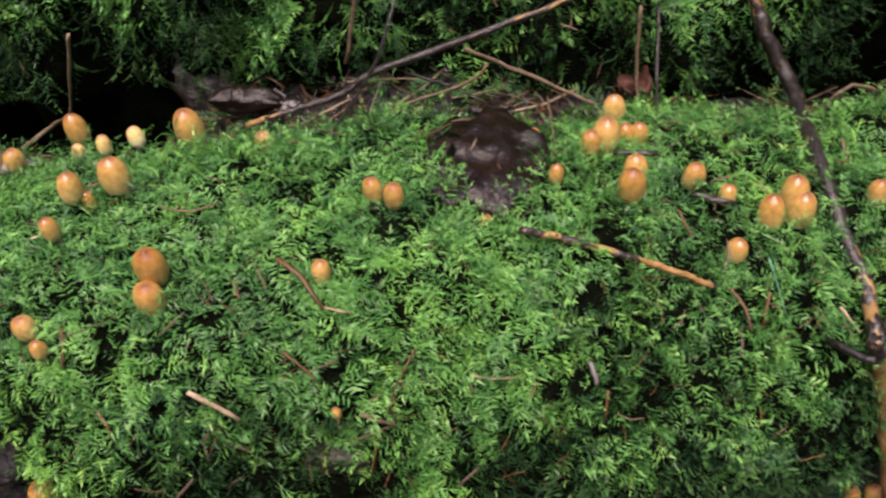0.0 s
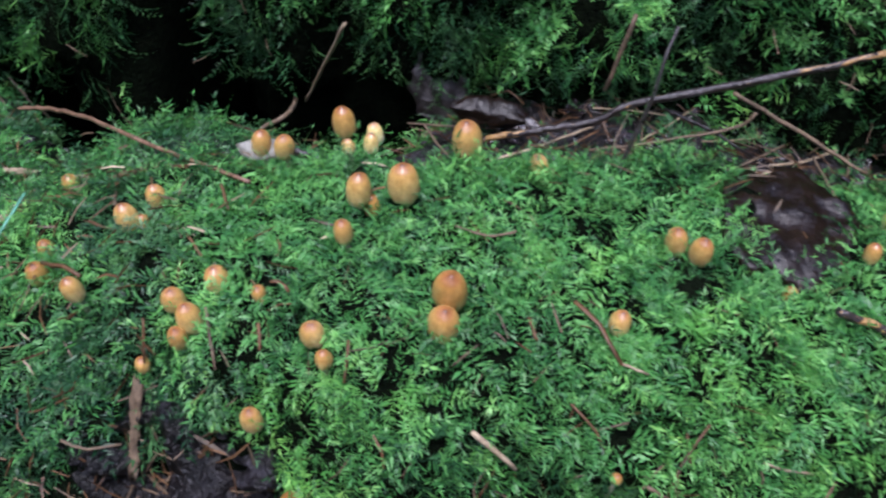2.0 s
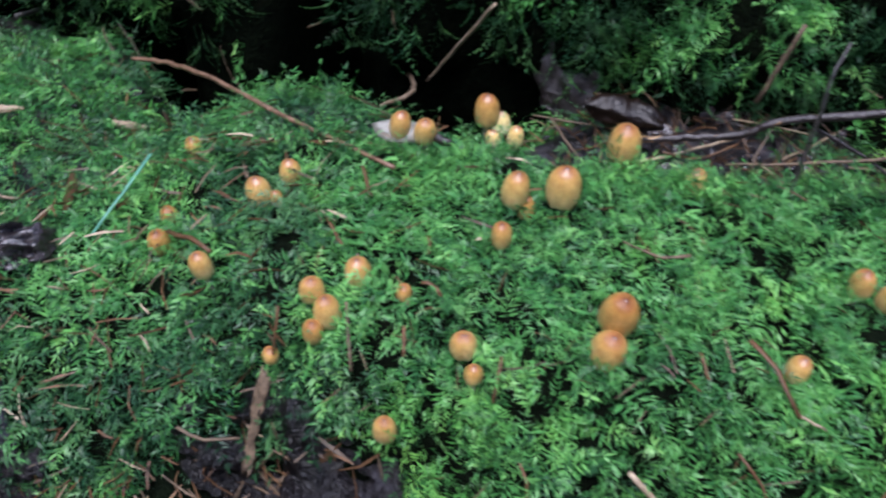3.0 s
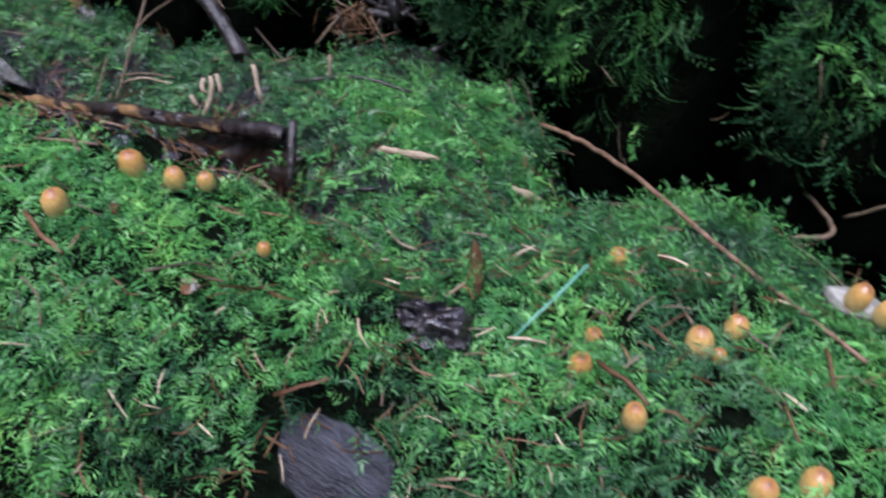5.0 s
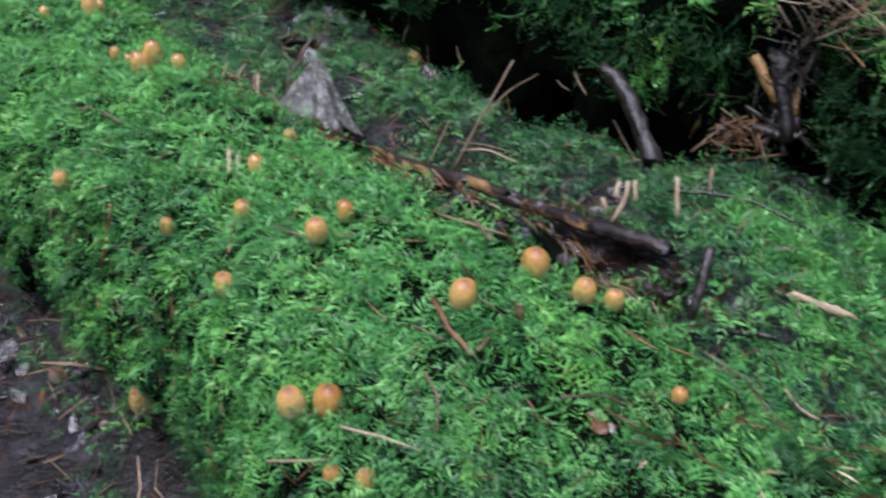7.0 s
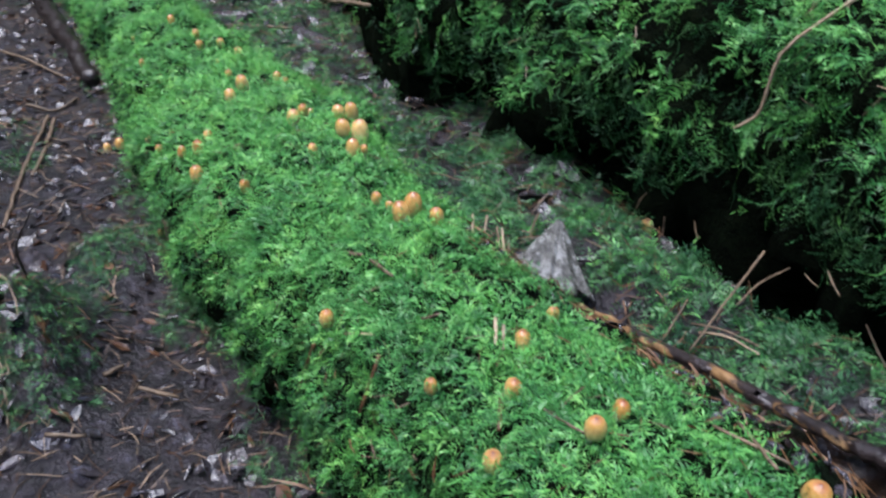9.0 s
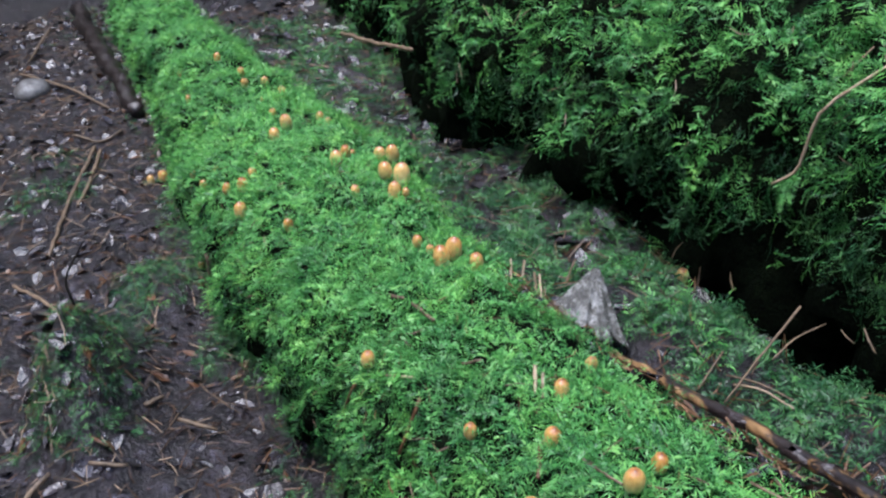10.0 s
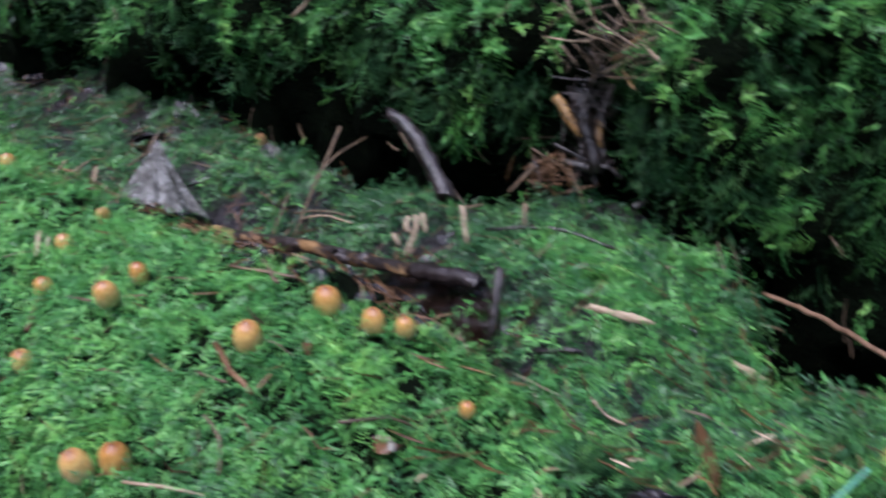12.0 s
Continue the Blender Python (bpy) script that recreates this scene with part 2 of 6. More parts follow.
# ---- moss ----
def frond(pairs, length, reach, bend, rng, slim=0.085):
    """One shoot in its own frame: rises along z, arches over along x; slender branchlets in pairs off one stem, and a small star at the tip. Vertices and triangles."""
    def spine(u):
        a = bend * u
        return np.array([length * u * math.sin(a) * 0.95, 0.0, length * u * math.cos(a * 0.8)])

    nodes = [0.0] + [0.2 + 0.7 * i / (pairs - 1) for i in range(pairs)]
    v = [spine(u) + np.array([0, length * 0.008 * (-1) ** i, 0]) for i, u in enumerate(nodes)]
    f = [(i, i + 1, i + 2) for i in range(0, pairs - 1, 2)]
    if pairs % 2:
        f.append((pairs - 2, pairs - 1, pairs))

    def branchlet(node, way, size):
        d = unit(way)
        s = unit(np.cross(d, (0.25, 0.1, 1.0))) * size * slim * rng.uniform(0.8, 1.2)
        n = len(v)
        sag = np.array([0, 0, -1.0]) * size * rng.uniform(0.0, 0.25)
        mid = v[node] + d * size * 0.4 + np.array([0, 0, size * 0.06])
        v.extend([mid + s, v[node] + d * size + sag, mid - s])
        f.extend([(node, n, n + 2), (n, n + 1, n + 2)])

    for i in range(1, pairs + 1):
        u = nodes[i]
        ahead = unit(spine(u + 0.06) - spine(u - 0.06))
        size = reach * (1.08 - 0.6 * u) * (0.7 + 0.3 * math.sin(math.pi * min(1.0, 0.2 + u)))
        for sgn in (-1, 1):
            out = np.array([0, sgn, 0]) * rng.uniform(0.7, 1.1) + ahead * rng.uniform(0.45, 0.85) + np.array([rng.uniform(-1, 1), 0, rng.uniform(-0.5, 1)]) * 0.25
            branchlet(i, out, size * rng.uniform(0.8, 1.12))
    ahead = unit(spine(1.0) - spine(0.88))
    branchlet(pairs, ahead, reach * rng.uniform(0.55, 0.75))
    return np.array(v), np.array(f)


def moss_bed(name, places, normals, leans, sizes, templates, mat, label):
    """All shoots of one bed, joined. leans: the way each shoot's tip leans."""
    rng = np.random.default_rng(len(places))
    z = normals / np.linalg.norm(normals, axis=1)[:, None]
    x = leans - z * (leans * z).sum(1)[:, None]
    x /= np.linalg.norm(x, axis=1)[:, None] + 1e-9
    y = np.cross(z, x)
    pick = rng.integers(0, len(templates), len(places))
    verts, faces, at = [], [], 0
    for k, (tv, tf) in enumerate(templates):
        m = pick == k
        q = tv[None] * sizes[m][:, None, None]
        w = places[m][:, None] + q[..., :1] * x[m][:, None] + q[..., 1:2] * y[m][:, None] + q[..., 2:] * z[m][:, None]
        c = m.sum()
        verts.append(w.reshape(-1, 3))
        faces.append((tf[None] + (np.arange(c) * len(tv))[:, None, None]).reshape(-1, 3) + at)
        at += c * len(tv)
    verts, faces = np.vstack(verts).astype(np.float32), np.vstack(faces).astype(np.int32)
    me = bpy.data.meshes.new(name)
    me.vertices.add(len(verts))
    me.vertices.foreach_set("co", verts.ravel())
    me.loops.add(faces.size)
    me.loops.foreach_set("vertex_index", faces.ravel())
    me.polygons.add(len(faces))
    me.polygons.foreach_set("loop_start", np.arange(0, faces.size, 3, dtype=np.int32))
    me.update(calc_edges=True)
    me.materials.append(mat)
    return tagged(new(name, me), label, "moss", kind="stuff")


def fbm(x, y, z, scale, octaves=3):
    s, a, t = 0.0, 1.0, 0.0
    for _ in range(octaves):
        s += a * noise.noise(Vector((x, y, z)) * scale)
        t += a
        a, scale = a * 0.5, scale * 2.0
    return s / t


FROND_RNG = random.Random(5)
UPRIGHT = [frond(FROND_RNG.choice((5, 5, 6)), FROND_RNG.uniform(0.018, 0.028), FROND_RNG.uniform(0.0092, 0.0135), FROND_RNG.uniform(0.5, 1.4), FROND_RNG) for _ in range(16)]
HANGING = [frond(FROND_RNG.choice((6, 7, 8)), FROND_RNG.uniform(0.028, 0.044), FROND_RNG.uniform(0.0085, 0.0125), FROND_RNG.uniform(0.3, 1.2), FROND_RNG, 0.085) for _ in range(14)]
STARRY = [frond(4, FROND_RNG.uniform(0.012, 0.018), FROND_RNG.uniform(0.0085, 0.0115), FROND_RNG.uniform(0.2, 0.9), FROND_RNG, 0.09) for _ in range(10)]


# ---- the lie of the land: a front log and a larger back log, with a littered gully between ----
RIDGE = np.array([(1.3, 0.74, 0.06), (0.6, 0.60, 0.125), (0.3, 0.515, 0.17), (0.1, 0.455, 0.215), (-0.05, 0.415, 0.25), (-0.2, 0.385, 0.275), (-0.4, 0.362, 0.243), (-0.5, 0.33, 0.222), (-0.58, 0.295, 0.208), (-0.72, 0.23, 0.215), (-0.85, 0.19, 0.235), (-1.05, 0.175, 0.175), (-1.35, 0.165, 0.098), (-1.75, 0.155, -0.005), (-2.3, 0.12, -0.16), (-3.2, 0.06, -0.35), (-4.2, -0.02, -0.55)])
BASE = np.array([(-60, -3.5), (-6, -0.85), (-3, -0.43), (-2.3, -0.29), (-1.83, -0.19), (-1.5, -0.11), (-1.2, -0.04), (-0.9, 0.02), (-0.5, 0.06), (0, 0.04), (0.5, 0.0), (3, -0.1), (60, -1.5)])
BACK = np.array([(1.6, 1.16, 0.10), (0.8, 1.10, 0.12), (0.2, 1.03, 0.14), (-0.3, 0.985, 0.17), (-0.8, 0.91, 0.19), (-1.2, 0.83, 0.17), (-1.6, 0.785, 0.08), (-2.2, 0.765, -0.06), (-3.2, 0.84, -0.27), (-4.2, 0.90, -0.48)])


# where the moss-grown ground between the logs breaks off into the hollow
EDGE = np.array([(-4.2, 0.75), (-2.2, 0.62), (-1.6, 0.56), (-1.4, 0.525), (-1.1, 0.525), (-0.95, 0.58), (-0.85, 0.65), (-0.75, 0.655), (-0.68, 0.61), (-0.62, 0.555), (-0.55, 0.575), (-0.45, 0.595), (-0.35, 0.60), (-0.28, 0.62), (-0.2, 0.74), (0.1, 0.79), (0.2, 0.72), (0.35, 0.73), (0.6, 0.80), (1.6, 1.1)])


def along(table, x):
    t = table[np.argsort(table[:, 0])]
    return tuple(np.interp(x, t[:, 0], t[:, k]) for k in range(1, table.shape[1]))


def step(a, b, x):
    t = min(1.0, max(0.0, (x - a) / (b - a)))
    return t * t * (3 - 2 * t)


def hollow(x):
    """1 where the larger log is undercut."""
    return step(0.28, 0.38, -x) * (1 - step(1.30, 1.46, -x)) + 0.55 * step(0.13, 0.20, x) * (1 - step(0.5, 0.7, x))


def back_low(x, c):
    """How far the larger log reaches down below its axis: less on the near side, over the hollow."""
    # far side drawn down out of view, to stop light entering from behind
    if c < -0.1:
        return 0.42
    return 0.16 + 0.14 * step(1.30, 1.50, -x) - hollow(x) * (0.165 - 0.05 * step(0.74, 0.86, 1.6 + x)) - 0.02 * math.exp(-((x + 0.6) / 0.1) ** 2)


def ground_height(x, y):
    base = float(along(BASE, x)[0])
    ry = float(along(RIDGE, x)[0])
    edge = float(along(EDGE, x)[0])
    side = step(ry - 0.10, ry + 0.15, y)
    rise = -0.10 * (1 - side) + 0.055 * side - (0.05 + 0.36 * hollow(x)) * step(edge, edge + 0.09, y) * (1 - step(1.15, 1.5, y))
    rise += 0.085 * math.exp(-((x + 0.455) / 0.105) ** 2 - ((y - 0.505) / 0.08) ** 2) - 0.06 * math.exp(-((x + 0.61) / 0.055) ** 2 - ((y - 0.58) / 0.06) ** 2) + 0.09 * math.exp(-((x + 0.78) / 0.13) ** 2 - ((y - 0.45) / 0.09) ** 2)
    rise += 0.03 * math.exp(-((x + 0.90) / 0.07) ** 2 - ((y - 0.62) / 0.07) ** 2) + 0.06 * math.exp(-((x + 1.95) / 0.12) ** 2 - ((y + 0.14) / 0.08) ** 2) + 0.06 * math.exp(-((x + 2.7) / 0.2) ** 2 - ((y + 0.36) / 0.10) ** 2)
    rise += 0.17 * math.exp(-((x + 1.66) / 0.16) ** 2 - ((y + 0.265) / 0.055) ** 2) - 0.10 * math.exp(-((x + 1.0) / 0.17) ** 2 - ((y - 0.385) / 0.065) ** 2) - 0.055 * math.exp(-((x + 1.25) / 0.09) ** 2 - ((y - 0.37) / 0.05) ** 2) - 0.06 * math.exp(-((x + 0.84) / 0.06) ** 2 - ((y - 0.36) / 0.05) ** 2)
    far = step(1.5, 6.0, math.hypot(x + 0.6, y - 0.3))
    return base + rise * (1 - far) + (1 - far) * (0.022 * fbm(x, y, 3.0, 5.0) + 0.024 * fbm(x, y, 8.0, 15.0) + 0.012 * fbm(x, y, 5.0, 42.0, 2)) + 0.5 * far * fbm(x, y, 1.0, 0.25)


def sweep(axis, wide, high, low, rough, seed, around=64, gap=0.016, lumps=0.0):
    """A lying trunk: rings of points along the axis, with their outward normals."""
    xs = np.arange(axis[:, 0].max(), axis[:, 0].min(), -gap)
    mid = np.array([[x, *along(axis, x)] for x in xs])
    for _ in range(3):
        mid[1:-1] = 0.25 * mid[:-2] + 0.5 * mid[1:-1] + 0.25 * mid[2:]
    run = np.gradient(mid, axis=0)
    flat = np.stack([-run[:, 1], run[:, 0], 0 * run[:, 0]], 1)
    flat /= -np.linalg.norm(flat, axis=1)[:, None]
    th = np.linspace(0, 2 * math.pi, around, endpoint=False)
    pts = np.zeros((len(xs), around, 3))
    for i in range(len(xs)):
        for k in range(around):
            c, s = math.cos(th[k]), math.sin(th[k])
            w = wide(xs[i], c)
            h = high(xs[i]) if s > 0 else low(xs[i], c)
            q = mid[i] + flat[i] * (w * c) + np.array([0, 0, h * s])
            d = rough * (1 + 0.9 * step(1.05, 1.5, -xs[i])) * fbm(q[0] + seed, q[1], q[2], 7.0, 3) + lumps * (abs(fbm(q[0] + seed, q[1], q[2] + 4.0, 17.0, 2)) - 0.12)
            pts[i, k] = q + (flat[i] * c + np.array([0, 0, s])) * d
    return xs, th, pts


def trunk(name, pts, mat):
    n, m = pts.shape[:2]
    v = pts.reshape(-1, 3)
    f = [(i * m + k, i * m + (k + 1) % m, (i + 1) * m + (k + 1) % m, (i + 1) * m + k) for i in range(n - 1) for k in range(m)]
    f += [tuple(range(m))[::-1], tuple((n - 1) * m + k for k in range(m))]
    me = bpy.data.meshes.new(name)
    me.from_pydata(v.tolist(), [], f)
    me.polygons.foreach_set("use_smooth", np.ones(len(f), bool))
    me.materials.append(mat)
    me.update()
    bm = bmesh.new()
    bm.from_mesh(me)
    bmesh.ops.recalc_face_normals(bm, faces=bm.faces[:])
    bm.to_mesh(me)
    bm.free()
    return new(name, me)


def front_width(x, c):
    """Half width: the near side is cut away at the broken saddle."""
    near = 0.185 - 0.028 * math.exp(-((x + 0.2) / 0.14) ** 2) - 0.05 * math.exp(-((x + 0.62) / 0.13) ** 2) - 0.038 * math.exp(-((x + 1.58) / 0.17) ** 2) + 0.035 * step(1.75, 1.95, -x) - 0.05 * step(2.2, 2.8, -x)
    return near if c > 0 else 0.165 - 0.052 * math.exp(-((x + 0.98) / 0.19) ** 2) - 0.035 * math.exp(-((x + 1.28) / 0.12) ** 2) - 0.025 * math.exp(-((x + 0.22) / 0.16) ** 2) + 0.015 * step(1.25, 1.5, -x) - 0.05 * step(2.0, 2.8, -x)


FRONT_AXIS = RIDGE - np.array([0, 0, 0.17])
FX, FT, FP = sweep(FRONT_AXIS, front_width, lambda x: 0.17, lambda x, c: 0.14, 0.03, 0.0, lumps=0.045)
BX, BT, BP = sweep(BACK, lambda x, c: 0.25 + (0.035 * hollow(x) if c > 0 else 0.0) + 0.02 * math.sin(5 * x) - 0.02 * hollow(x) - 0.07 * math.exp(-((x + 0.93) / 0.04) ** 2) - 0.13 * math.exp(-((x + 0.575) / 0.034) ** 2) - 0.05 * math.exp(-((x + 0.76) / 0.03) ** 2), lambda x: 0.22, back_low, 0.065, 9.0, lumps=0.085)

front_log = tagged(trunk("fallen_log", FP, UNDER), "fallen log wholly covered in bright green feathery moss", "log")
back_log = tagged(trunk("fallen_log", BP, UNDER), "larger fallen log with shaggy moss, darkened as shade, hanging over a hollow", "log")

# ground: fine near the logs, coarse towards the horizon
GX = np.concatenate([-np.geomspace(60, 3.6, 14), np.arange(-3.5, 1.3, 0.025), np.geomspace(1.4, 60, 14)])
GY = np.concatenate([-np.geomspace(60, 1.3, 14), np.arange(-1.2, 1.5, 0.025), np.geomspace(1.6, 60, 14)])
gv = [(x, y, ground_height(x, y)) for x in GX for y in GY]
gf = [(i * len(GY) + j, (i + 1) * len(GY) + j, (i + 1) * len(GY) + j + 1, i * len(GY) + j + 1) for i in range(len(GX) - 1) for j in range(len(GY) - 1)]
gm = bpy.data.meshes.new("ground")
gm.from_pydata(gv, [], gf)
gm.polygons.foreach_set("use_smooth", np.ones(len(gf), bool))
gm.materials.append(HUMUS)
ground = tagged(new("ground", gm), "dark wet forest soil with rotting litter", "ground", kind="structure")


# unseen dull green ring standing for trees, added to keep low light out
bm = bmesh.new()
rings = [[bm.verts.new((-0.6 + 9 * math.cos(a) * (1 + 0.12 * math.sin(7 * a + z)), 0.4 + 9 * math.sin(a) * (1 + 0.12 * math.cos(5 * a + z)), z * 1.0)) for a in np.linspace(0, 2 * math.pi, 48, endpoint=False)] for z in (-2.5, 2.0, 5.0, 8.0)]
for a, b in zip(rings, rings[1:]):
    for k in range(48):
        bm.faces.new((a[k], a[(k + 1) % 48], b[(k + 1) % 48], b[k]))
backdrop = tagged(mesh_object("backdrop", bm, RING_GREEN), "plain dark green ring around the logs, unseen, added to block low light", "forest", kind="structure")


def shell(pts):
    """Outward normals of a swept trunk's grid, the two ways along it, and the area of each cell."""
    a = np.gradient(pts, axis=0)
    b = 0.5 * (np.roll(pts, -1, 1) - np.roll(pts, 1, 1))
    n = np.cross(a, b)
    area = np.linalg.norm(n, axis=2)
    n /= area[..., None] + 1e-12
    mid = pts.mean(1, keepdims=True)
    n *= np.sign(((pts - mid) * n).sum(2))[..., None]
    return n, area


def strew(pts, count, weight, rng):
    """Random places on a trunk's skin, and the normals there."""
    n, area = shell(pts)
    w = area * weight
    pick = rng.choice(w.size, count, p=(w / w.sum()).ravel())
    i, k = np.unravel_index(pick, w.shape)
    i2, k2 = np.minimum(i + 1, pts.shape[0] - 1), (k + 1) % pts.shape[1]
    u, v = rng.random(count)[:, None], rng.random(count)[:, None]
    p = (pts[i, k] * (1 - u) + pts[i2, k] * u) * (1 - v) + (pts[i, k2] * (1 - u) + pts[i2, k2] * u) * v
    return p, n[i, k]


def field(p, scale, seed):
    return np.array([noise.noise(Vector((q[0] * scale + seed, q[1] * scale, q[2] * scale))) for q in p])


def grow(p, n, rng, hang, spread):
    """The way of growth and the way of lean for shoots at p: up and outwards on top, drooping on the flanks."""
    down = np.array([0, 0, -1.0]) - n * (-n[:, 2:3])
    flank = 1 - np.clip(n[:, 2:3], 0, 1)
    out = n * (1 - 0.35 * flank) + np.array([0, 0, 0.35]) * (1 - flank) + down * hang * flank
    out += rng.normal(0, spread, p.shape)
    lean = down * 0.8 + rng.normal(0, 0.7, p.shape)
    return out, lean


RNG = np.random.default_rng(11)
# bare spots in the moss: middle and radius on plan
CLEAR = [(0.03, 0.505, 0.04), (0.03, 0.47, 0.024), (-0.563, 0.302, 0.017), (-0.575, 0.185, 0.042), (-0.54, 0.155, 0.04), (-0.07, 0.255, 0.022), (-0.365, 0.215, 0.045), (-0.31, 0.23, 0.036), (-0.42, 0.20, 0.03), (-1.34, 0.335, 0.035)]


def kept(p):
    ok = np.ones(len(p), bool)
    for x, y, r in CLEAR:
        ok &= np.hypot(p[:, 0] - x, p[:, 1] - y) > r * (0.8 + 0.4 * RNG.random(len(p)))
    ridge = np.array([float(along(RIDGE, x)[0]) for x in p[:, 0]])
    ok &= ~((p[:, 0] > -1.38) & (p[:, 0] < -0.775) & (p[:, 1] > ridge + 0.078 + 0.02 * RNG.random(len(p))))
    return ok


nrm, _ = shell(FP)
near = np.exp(-(((FP[..., 0] + 0.6) / 1.1) ** 2)) + 0.36
mask = np.where(nrm[..., 2] > -0.25, 1.0, 0.0) * near * (FP[..., 0] > -4.15) * (FP[..., 0] < 0.75)
p, n = strew(FP, 52000, mask, RNG)
ok = kept(p) & (field(p, 26.0, 2.0) + 0.5 * field(p, 70.0, 2.5) > -0.6 - 0.35 * RNG.random(len(p)))
ok &= ~((n[:, 2] < 0.32) & (p[:, 0] < -0.95) & (field(p, 14.0, 17.0) + 0.7 * RNG.random(len(p)) < 0.22))
p, n = p[ok], n[ok]
p = p + n * (0.011 * field(p, 36.0, 6.5) + 0.004 * field(p, 95.0, 1.5) + 0.001)[:, None]
out, lean = grow(p, n, RNG, 0.95, 0.3)
size = 0.65 + 0.6 * RNG.random(len(p)) + 0.3 * field(p, 12.0, 4.0) + 0.35 * np.clip(-p[:, 0] - 1.2, 0, 1)
# two greens mixed by noise: light put in as lighter upward faces, darker flanks
# the saddle's own moss is darker, so it gets the darker green too
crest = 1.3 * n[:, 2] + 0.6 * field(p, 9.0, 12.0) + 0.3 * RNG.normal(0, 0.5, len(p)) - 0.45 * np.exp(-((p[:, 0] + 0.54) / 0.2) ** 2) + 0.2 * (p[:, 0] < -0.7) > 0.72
for m, mat, label in ((crest, MOSS, "bright green feathery moss covering the fallen log's crest, lightened as the lit side"), (~crest, MOSS_DEEP, "feathery moss on the fallen log's flanks and saddle, shade put into its darker green")):
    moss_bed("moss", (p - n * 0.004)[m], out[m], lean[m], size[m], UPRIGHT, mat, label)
# starry tips on upward faces only: crest light put into their colour
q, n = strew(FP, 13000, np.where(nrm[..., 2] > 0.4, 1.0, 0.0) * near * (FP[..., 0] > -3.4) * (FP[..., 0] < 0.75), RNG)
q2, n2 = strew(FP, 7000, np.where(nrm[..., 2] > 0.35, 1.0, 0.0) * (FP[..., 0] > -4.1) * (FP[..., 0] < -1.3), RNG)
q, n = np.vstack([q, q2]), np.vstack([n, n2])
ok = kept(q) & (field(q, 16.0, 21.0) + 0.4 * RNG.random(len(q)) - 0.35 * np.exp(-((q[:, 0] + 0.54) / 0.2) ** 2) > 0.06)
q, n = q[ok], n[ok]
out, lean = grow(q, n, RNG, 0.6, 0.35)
moss_bed("moss", q + n * 0.006, out, lean, 0.6 + 0.5 * RNG.random(len(q)) + 0.5 * np.clip(-q[:, 0] - 1.2, 0, 1), STARRY, MOSS_LIT_TIPS, "yellow-green moss tips on the log's crest, lightened as lit faces")

nrm, _ = shell(BP)
# the log's near skin, without the hidden back wall of the hollow
SKIN = np.where((np.sin(BT) < -0.08) & (np.cos(BT) < 0.4), 0.0, 1.0)[None, :]
face = SKIN * np.where((nrm[..., 1] < 0.35) & (nrm[..., 2] > -0.75), 1.0, 0.0) * (BP[..., 0] > -3.0) * (BP[..., 0] < 0.8)
near = np.exp(-(((BP[..., 0] + 0.7) / 1.1) ** 2)) + 0.12
p, n = strew(BP, 22000, face * near, RNG)
ok = ~((np.abs(p[:, 0] + 0.925) < 0.032) & (n[:, 2] < 0.75)) & ~((np.abs(p[:, 0] + 0.575) < 0.030) & (p[:, 2] < 0.22 + 0.05 * RNG.random(len(p)))) & (field(p, 11.0, 5.0) + 0.4 * field(p, 30.0, 7.0) > -0.45 - 0.3 * RNG.random(len(p)) + 0.32 * (1 - n[:, 2]))
p, n = p[ok], n[ok]
p = p + n * (0.024 * field(p, 20.0, 3.0) + 0.008 * field(p, 55.0, 9.0) + 0.004)[:, None]
out, lean = grow(p, n, RNG, 1.7, 0.35)
size = 0.7 + 0.6 * RNG.random(len(p)) + 0.3 * field(p, 7.0, 8.0)
# light put into the greens: upward skin lighter, drooping flanks darker
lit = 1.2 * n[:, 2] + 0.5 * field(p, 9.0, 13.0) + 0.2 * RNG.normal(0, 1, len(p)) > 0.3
for m, mat, label in ((lit, MOSS, "long shaggy moss over the top of the larger log"), (~lit, MOSS_DEEP, "long shaggy moss hanging down the larger log, shade put into its darker green")):
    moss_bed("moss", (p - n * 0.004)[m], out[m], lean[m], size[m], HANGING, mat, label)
# the same lightened tips paint brightness onto the larger log's top
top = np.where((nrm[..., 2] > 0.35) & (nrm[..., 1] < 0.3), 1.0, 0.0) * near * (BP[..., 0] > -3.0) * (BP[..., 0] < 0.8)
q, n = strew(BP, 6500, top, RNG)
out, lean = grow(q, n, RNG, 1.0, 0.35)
moss_bed("moss", q + n * 0.014, out, lean, 0.9 + 0.6 * RNG.random(len(q)), STARRY, MOSS_LIT_TIPS, "yellow-green moss tips on the larger log, lightened as lit faces")


def beards(anchors):
    """Ropes of moss that hang over the hollow: (x, y, z, length, half width) each."""
    p, out, lean = [], [], []
    for x, y, z, length, half in anchors:
        for _ in range(int(5 + length * half * 17000)):
            u = RNG.random()
            w = half * (1 - 0.75 * u) * (1 + 0.3 * math.sin(9 * u + x * 40))
            a = RNG.random() * 2 * math.pi
            d = np.array([math.cos(a), math.sin(a), 0])
            p.append(np.array([x, y, z - u * length]) + d * w * RNG.random() ** 0.5)
            out.append(np.array([0, 0, -0.9]) + d * 0.8 + RNG.normal(0, 0.3, 3))
            lean.append(d + np.array([0, 0, -0.8]) + RNG.normal(0, 0.4, 3))
    return np.array(p), np.array(out), np.array(lean)


